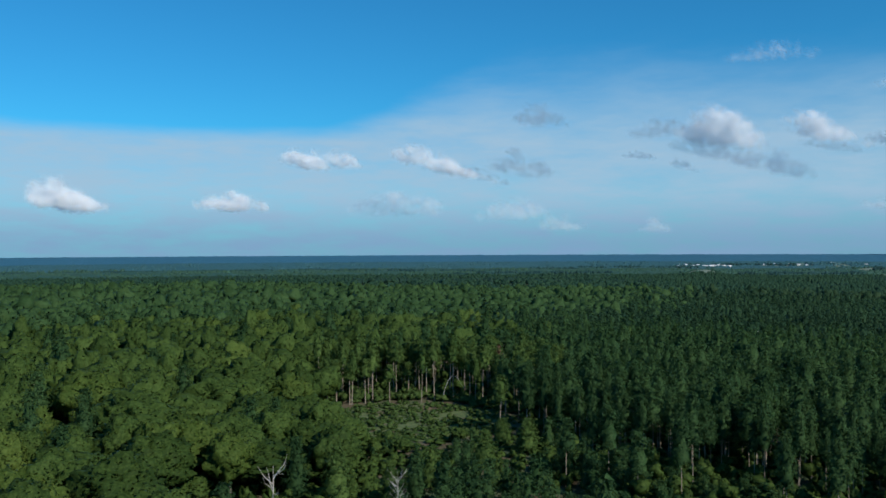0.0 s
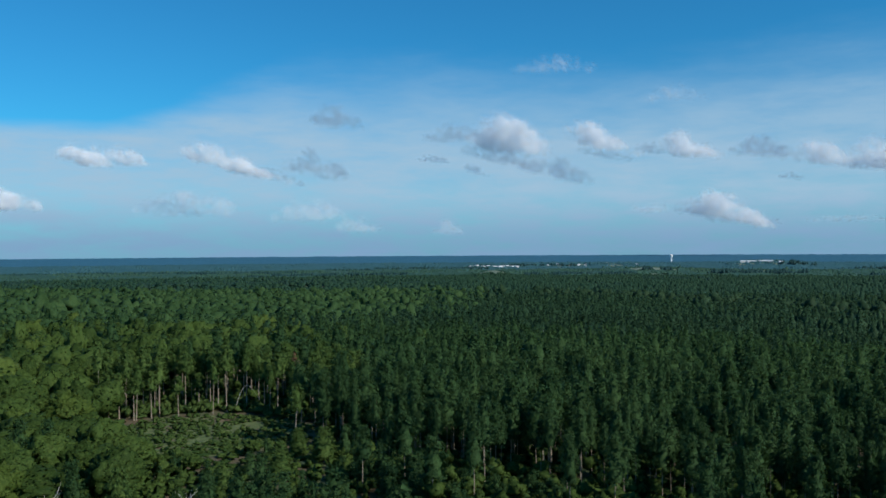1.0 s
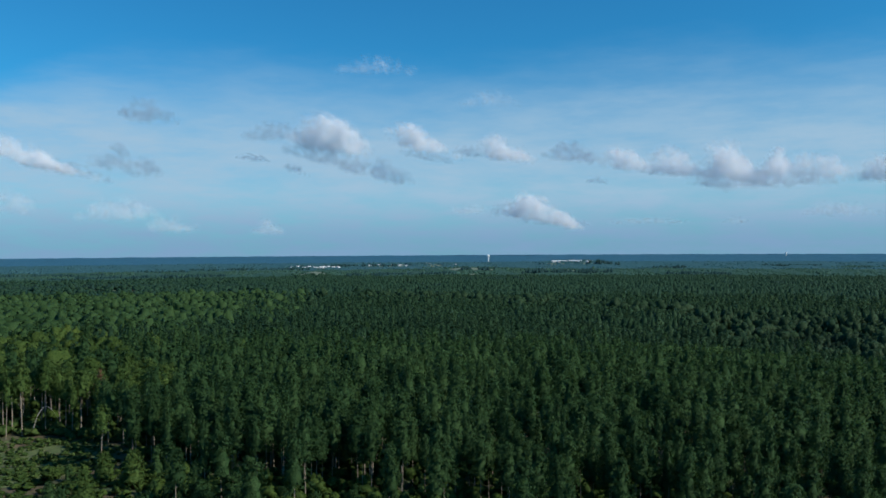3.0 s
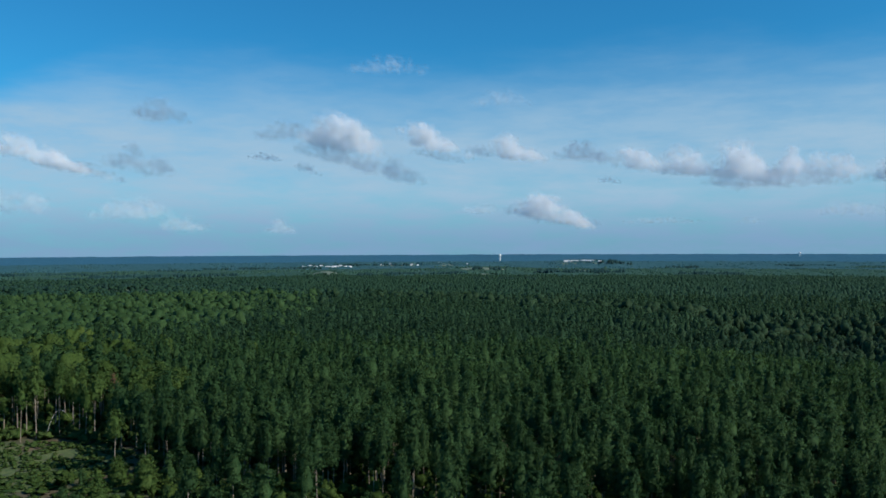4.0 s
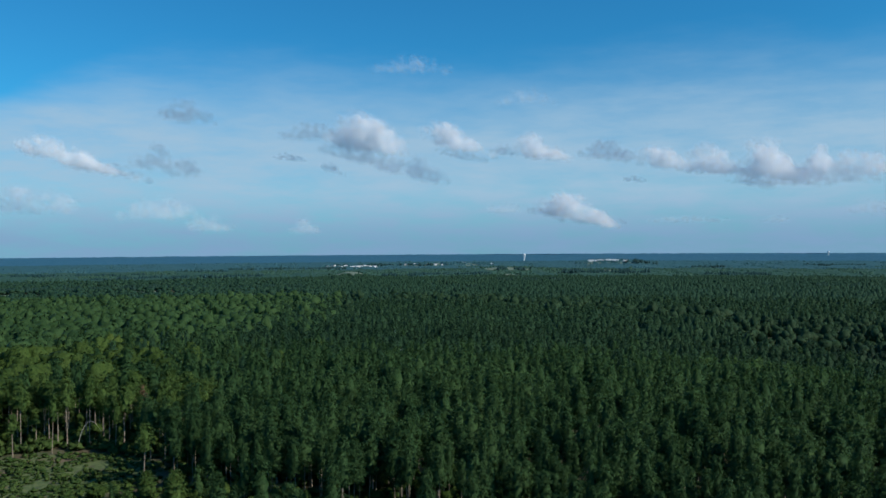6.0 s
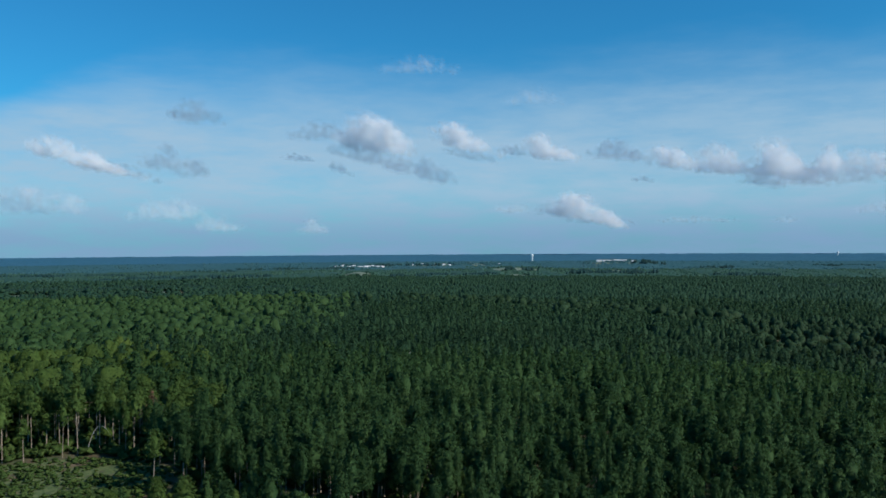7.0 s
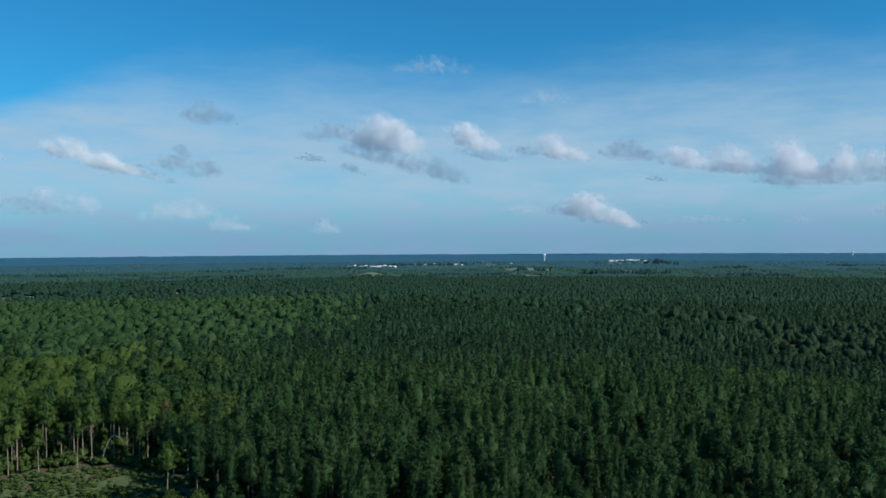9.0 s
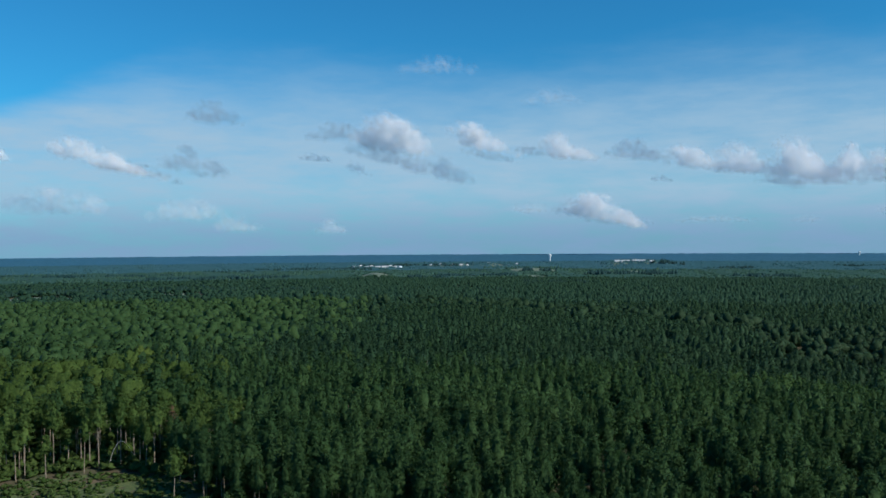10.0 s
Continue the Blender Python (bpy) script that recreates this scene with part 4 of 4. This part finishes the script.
def building(az, dist, w, d, h, turn, label):
    """A low white building: walls, pitched roof, a row of windows and a door."""
    base = new("white_building")
    x, y = dist * math.sin(radians(az)), dist * math.cos(radians(az))
    base.matrix_world = pose(x, y, float(ground_z(x, y)), 0, 0, -az + turn)
    wall = block("wall", w, d, h, PAINT, base)
    bm = bmesh.new()
    rise = min(0.22 * d, 3.0)
    pts = [(sx * (w / 2 + 0.5), sy * (d / 2 + 0.5), h) for sx in (-1, 1) for sy in (-1, 1)] + [(sx * (w / 2 + 0.5), 0, h + rise) for sx in (-1, 1)]
    q = [bm.verts.new(c) for c in pts]
    for f in ((0, 1, 3, 2), (0, 2, 5, 4), (1, 4, 5, 3), (0, 4, 1), (2, 3, 5)):
        bm.faces.new([q[k] for k in f])
    bmesh.ops.recalc_face_normals(bm, faces=bm.faces[:])
    part("roof", bm, METAL_ROOF, base, "pale metal roof")
    count = max(2, int(w / 7))
    for k in range(count):
        block("window", 2.2, 0.12, 1.5, DARK_GLASS, wall, h * 0.45, (k + 0.5) * w / count - w / 2, -d / 2 - 0.04)
    block("door", 2.4, 0.12, 2.4, METAL_ROOF, wall, 0.02, w * 0.31, -d / 2 - 0.06)
    return tagged(base, label, "building", "white buildings of the far town")


g2 = np.random.default_rng(21)
for az in (15.25, 15.65, 16.0, 16.35, 16.8, 17.25, 17.6, 17.95, 18.25):
    building(az, 3895 + g2.uniform(-60, 60), g2.uniform(12, 38), g2.uniform(10, 16), g2.uniform(4.5, 8), g2.uniform(20, 60), "white commercial building with pale metal roof among woods")
for az in (20.4, 21.0, 21.9, 22.4, 22.8, 23.4, 24.3, 25.6, 26.1):
    building(az, 4050 + g2.uniform(-110, 50), g2.uniform(7, 18), g2.uniform(7, 10), g2.uniform(3.2, 4.5), g2.uniform(20, 60), "low white house in the far town")
for az, w in ((32.75, 26), (33.25, 40), (33.9, 30), (34.3, 36), (35.0, 24)):
    building(az, 4100 + g2.uniform(-18, 18), w, 14, 6.0, g2.uniform(5, 25), "long low white shed with pale roof")


def water_tower(az, dist, top, wide, label):
    base = new("water_tower")
    x, y = dist * math.sin(radians(az)), dist * math.cos(radians(az))
    foot = float(ground_z(x, y))
    base.location = (x, y, foot)
    tall = top - foot
    half = wide / 2
    prof = ((0.06, tall * 0.62), (0.5, tall * 0.64), (0.9, tall * 0.70), (1.0, tall * 0.78), (1.0, tall * 0.88), (0.9, tall * 0.94), (0.5, tall * 0.985), (0.05, tall))
    bm = bmesh.new()
    rings = [[bm.verts.new((half * s * math.cos(k * math.pi / 12), half * s * math.sin(k * math.pi / 12), z)) for k in range(24)] for s, z in prof]
    for lo, hi in zip(rings, rings[1:]):
        for k in range(24):
            bm.faces.new((lo[k], lo[(k + 1) % 24], hi[(k + 1) % 24], hi[k])).smooth = True
    bm.faces.new(rings[-1])
    bm.faces.new(rings[0][::-1])
    part("tank", bm, PAINT, base, "white rounded steel tank")
    foot_r = half * 0.72
    prof = [(0, 0, -0.5), (0, 0, tall * 0.1), (0, 0, tall * 0.5), (0, 0, tall * 0.66)]
    solid("column", mesh_of("column", *tube(prof, (foot_r, foot_r * 0.8, foot_r * 0.75, foot_r), 24), True), PAINT, base)
    block("door", 2.0, 0.3, 3.0, DARK_GLASS, base, 0.0, 0.0, -foot_r * 0.97, "dark access door")
    bm = bmesh.new()
    bmesh.ops.create_cone(bm, cap_ends=True, segments=24, radius1=half * 1.04, radius2=half * 1.04, depth=0.5, matrix=Matrix.Translation((0, 0, tall * 0.80)))
    part("walkway", bm, METAL_ROOF, base)
    return tagged(base, label, "water tower")


water_tower(28.33, 4300, 19.0, 14.0, "white water tower rising above distant woods")
water_tower(47.24, 4700, 23.0, 11.0, "white water tower on the far ridge")


# ---- clouds ----
def cloud(az, el, wide, high, thick, seed, label, lean=0.0, rough=1.0, full=18.0, soft=1.0, dist=4600.0, peak=0.0, edge_on=False):
    """Fine flakes of vapour in the folds of a fractal: dense in the heart, thin at the rim."""
    g = np.random.default_rng(seed)
    size0 = (0.072 * high + 2.0) * soft
    tries = int(full * wide * high / size0 ** 2)
    q = g.uniform(-1, 1, (tries, 3))
    q[:, 1] *= 0.8
    hump = np.clip(1.0 - 0.62 * np.abs(q[:, 0] - peak) ** 1.3, 0.25, 1.0)
    up = np.where(q[:, 2] > -0.35, (q[:, 2] + 0.35) / (1.35 * hump), (-0.35 - q[:, 2]) / 0.28)
    body = 1.0 - (q[:, 0] ** 2 + 0.8 * q[:, 1] ** 2 + up ** 2)
    step = 1.6 * high / wide
    fold = np.array([noise.fractal(Vector((a / step, b_, c_)) * 1.25 + Vector((seed * 7.3, 0, 0)), 0.75, 2.1, 5) for a, b_, c_ in q])
    dense = body * 0.72 + rough * 0.95 * fold - 0.02
    keep = dense > 0
    q, dense = q[keep], dense[keep]
    m = len(q)
    at = q * (wide / 2, high * 0.55, high / 2)
    at[:, 2] -= lean * at[:, 0]
    size = size0 * g.uniform(0.6, 1.4, (m, 1))
    sunny = Matrix.Rotation(radians(az), 3, "Z") @ sun_way
    # flakes lean toward the sun and the camera to brighten the cloud
    lean_to = np.array((1.6 * sunny.x, 1.6 * sunny.y - 1.0, 1.6 * sunny.z))
    if edge_on:    # torn shreds; shade put into the shape, flakes stand edge-on to the sun
        lean_to = np.array((0.0, -1.0, 0.0)) + sunny.y * np.array(sunny)
    face = unit(unit(lean_to) + (0.2 if edge_on else 0.45) * g.normal(size=(m, 3)))
    side = unit(np.cross(face, g.normal(size=(m, 3))))
    top = np.cross(face, side)
    verts = np.stack([at - size * side, at - size * top, at + size * side, at + size * top], 1).reshape(-1, 3)
    made = mesh_of("cloud", verts, np.arange(m * 4).reshape(m, 4))
    layer = made.attributes.new("thickness", "FLOAT", "POINT")
    layer.data.foreach_set("value", np.repeat(np.clip(dense * 1.5, 0.03, 1.0) * thick, 4).astype(np.float32))
    ob = solid("cloud", made, VAPOUR)
    a = radians(az)
    ob.matrix_world = pose(dist * math.sin(a), dist * math.cos(a), 60.0 + dist * math.tan(radians(el)), 0, 0, -az)
    return tagged(ob, label, "cloud", "clouds")


scene.cycles.transparent_max_bounces = 128
HEAP = "white heaped cumulus cloud with grey flat base"
BANK = "grey-white cloud in a long broken bank"
WISP = "thin grey torn shred of cloud"
PALE = "faint pinkish-white low cloud in haze"
# heaps: azimuth, elevation, width, height, density, fall to one side, place of the peak
for i, (az, el, w, h, thick, lean, peak) in enumerate((
        (-0.2, 5.5, 600, 140, 0.50, 0.24, -0.55), (17.9, 7.35, 500, 235, 0.80, 0.14, -0.15), (24.0, 6.95, 450, 165, 0.65, 0.26, -0.4),
        (29.7, 6.35, 350, 155, 0.60, 0.14, -0.3), (32.1, 2.25, 480, 175, 0.62, 0.22, -0.35), (-24.1, 3.15, 380, 190, 0.95, 0.10, -0.35),
        (-14.3, 2.9, 410, 125, 0.65, 0.02, 0.05), (-9.6, 5.75, 330, 130, 0.60, 0.12, 0.2), (-6.9, 5.7, 230, 110, 0.55, 0.18, -0.3))):
    away = 4600.0 if az < 10 else 4800.0 if el < 3.0 else 4880.0
    cloud(az, el, w * away / 4880, h * 1.1 * away / 4880, thick * 0.165, 31 + i, HEAP, lean, 0.95, 22.0, 1.2, away, peak)
for i, (az, el, w, h, thick, lean, peak) in enumerate((
        (37.6, 5.55, 320, 150, 0.62, 0.12, -0.5), (40.5, 5.35, 310, 185, 0.60, 0.10, -0.2), (44.0, 5.05, 400, 240, 0.95, 0.16, -0.35),
        (46.7, 4.85, 230, 190, 0.75, 0.0, 0.1), (49.4, 4.65, 430, 180, 0.60, 0.10, -0.3), (53.5, 4.5, 420, 170, 0.60, 0.0, 0.0))):
    cloud(az, el, w, h * 1.1, thick * 0.155, 139 + i, BANK, lean, 1.0, 22.0, 1.3, 4960.0 + 15 * i, peak)
# shreds: azimuth, elevation, width, height, density, fall
for i, (az, el, w, h, thick, lean) in enumerate((
        (34.1, 6.1, 370, 110, 0.075, 0.10), (18.6, 5.65, 680, 105, 0.055, 0.27), (21.6, 4.95, 300, 130, 0.045, 0.15), (5.2, 5.15, 420, 100, 0.055, 0.20),
        (15.5, 5.2, 160, 60, 0.055, 0.35), (12.7, 5.9, 190, 40, 0.050, 0.10), (14.0, 7.6, 330, 105, 0.045, -0.05), (44.6, 3.95, 560, 60, 0.055, 0.05),
        (27.0, 6.35, 170, 60, 0.050, 0.1), (35.6, 4.3, 130, 40, 0.045, 0.1), (30.0, 2.35, 260, 80, 0.035, 0.1), (4.6, 6.2, 120, 70, 0.045, 0.5), (43.0, 4.2, 220, 110, 0.055, 0.25), (6.0, 8.55, 340, 110, 0.060, 0.08), (1.6, 4.9, 420, 60, 0.050, 0.22), (40.8, 4.75, 420, 60, 0.050, 0.08),
        (47.8, 4.1, 420, 70, 0.050, 0.05), (24.2, 6.1, 330, 60, 0.040, 0.2), (17.2, 6.55, 420, 70, 0.045, 0.12), (32.6, 1.65, 420, 45, 0.040, 0.05))):
    cloud(az, el, w, h * 1.2, thick * 0.52, 71 + i, WISP, lean, 1.3, 18.0, 1.5, 4880.0 if az > 10 else 4600.0, 0.0, True)
# pale hazy ones: azimuth, elevation, width, height, density
for i, (az, el, w, h, thick) in enumerate((
        (27.1, 2.5, 230, 60, 0.026), (50.3, 2.1, 360, 75, 0.034), (-3.2, 2.75, 520, 130, 0.036), (4.6, 2.35, 420, 120, 0.034),
        (7.6, 1.45, 260, 90, 0.034), (13.7, 1.25, 150, 80, 0.030), (44.3, 1.55, 160, 40, 0.028), (39.0, 1.6, 420, 36, 0.026), (28.6, 9.8, 300, 90, 0.018), (20.8, 11.9, 420, 90, 0.020))):
    cloud(az, el, w * 1.1, h * 1.2, thick * 1.3, 91 + i, PALE, 0.0, 1.1, 11.0, 1.9, 4870.0 if el < 4.0 else 4600.0)
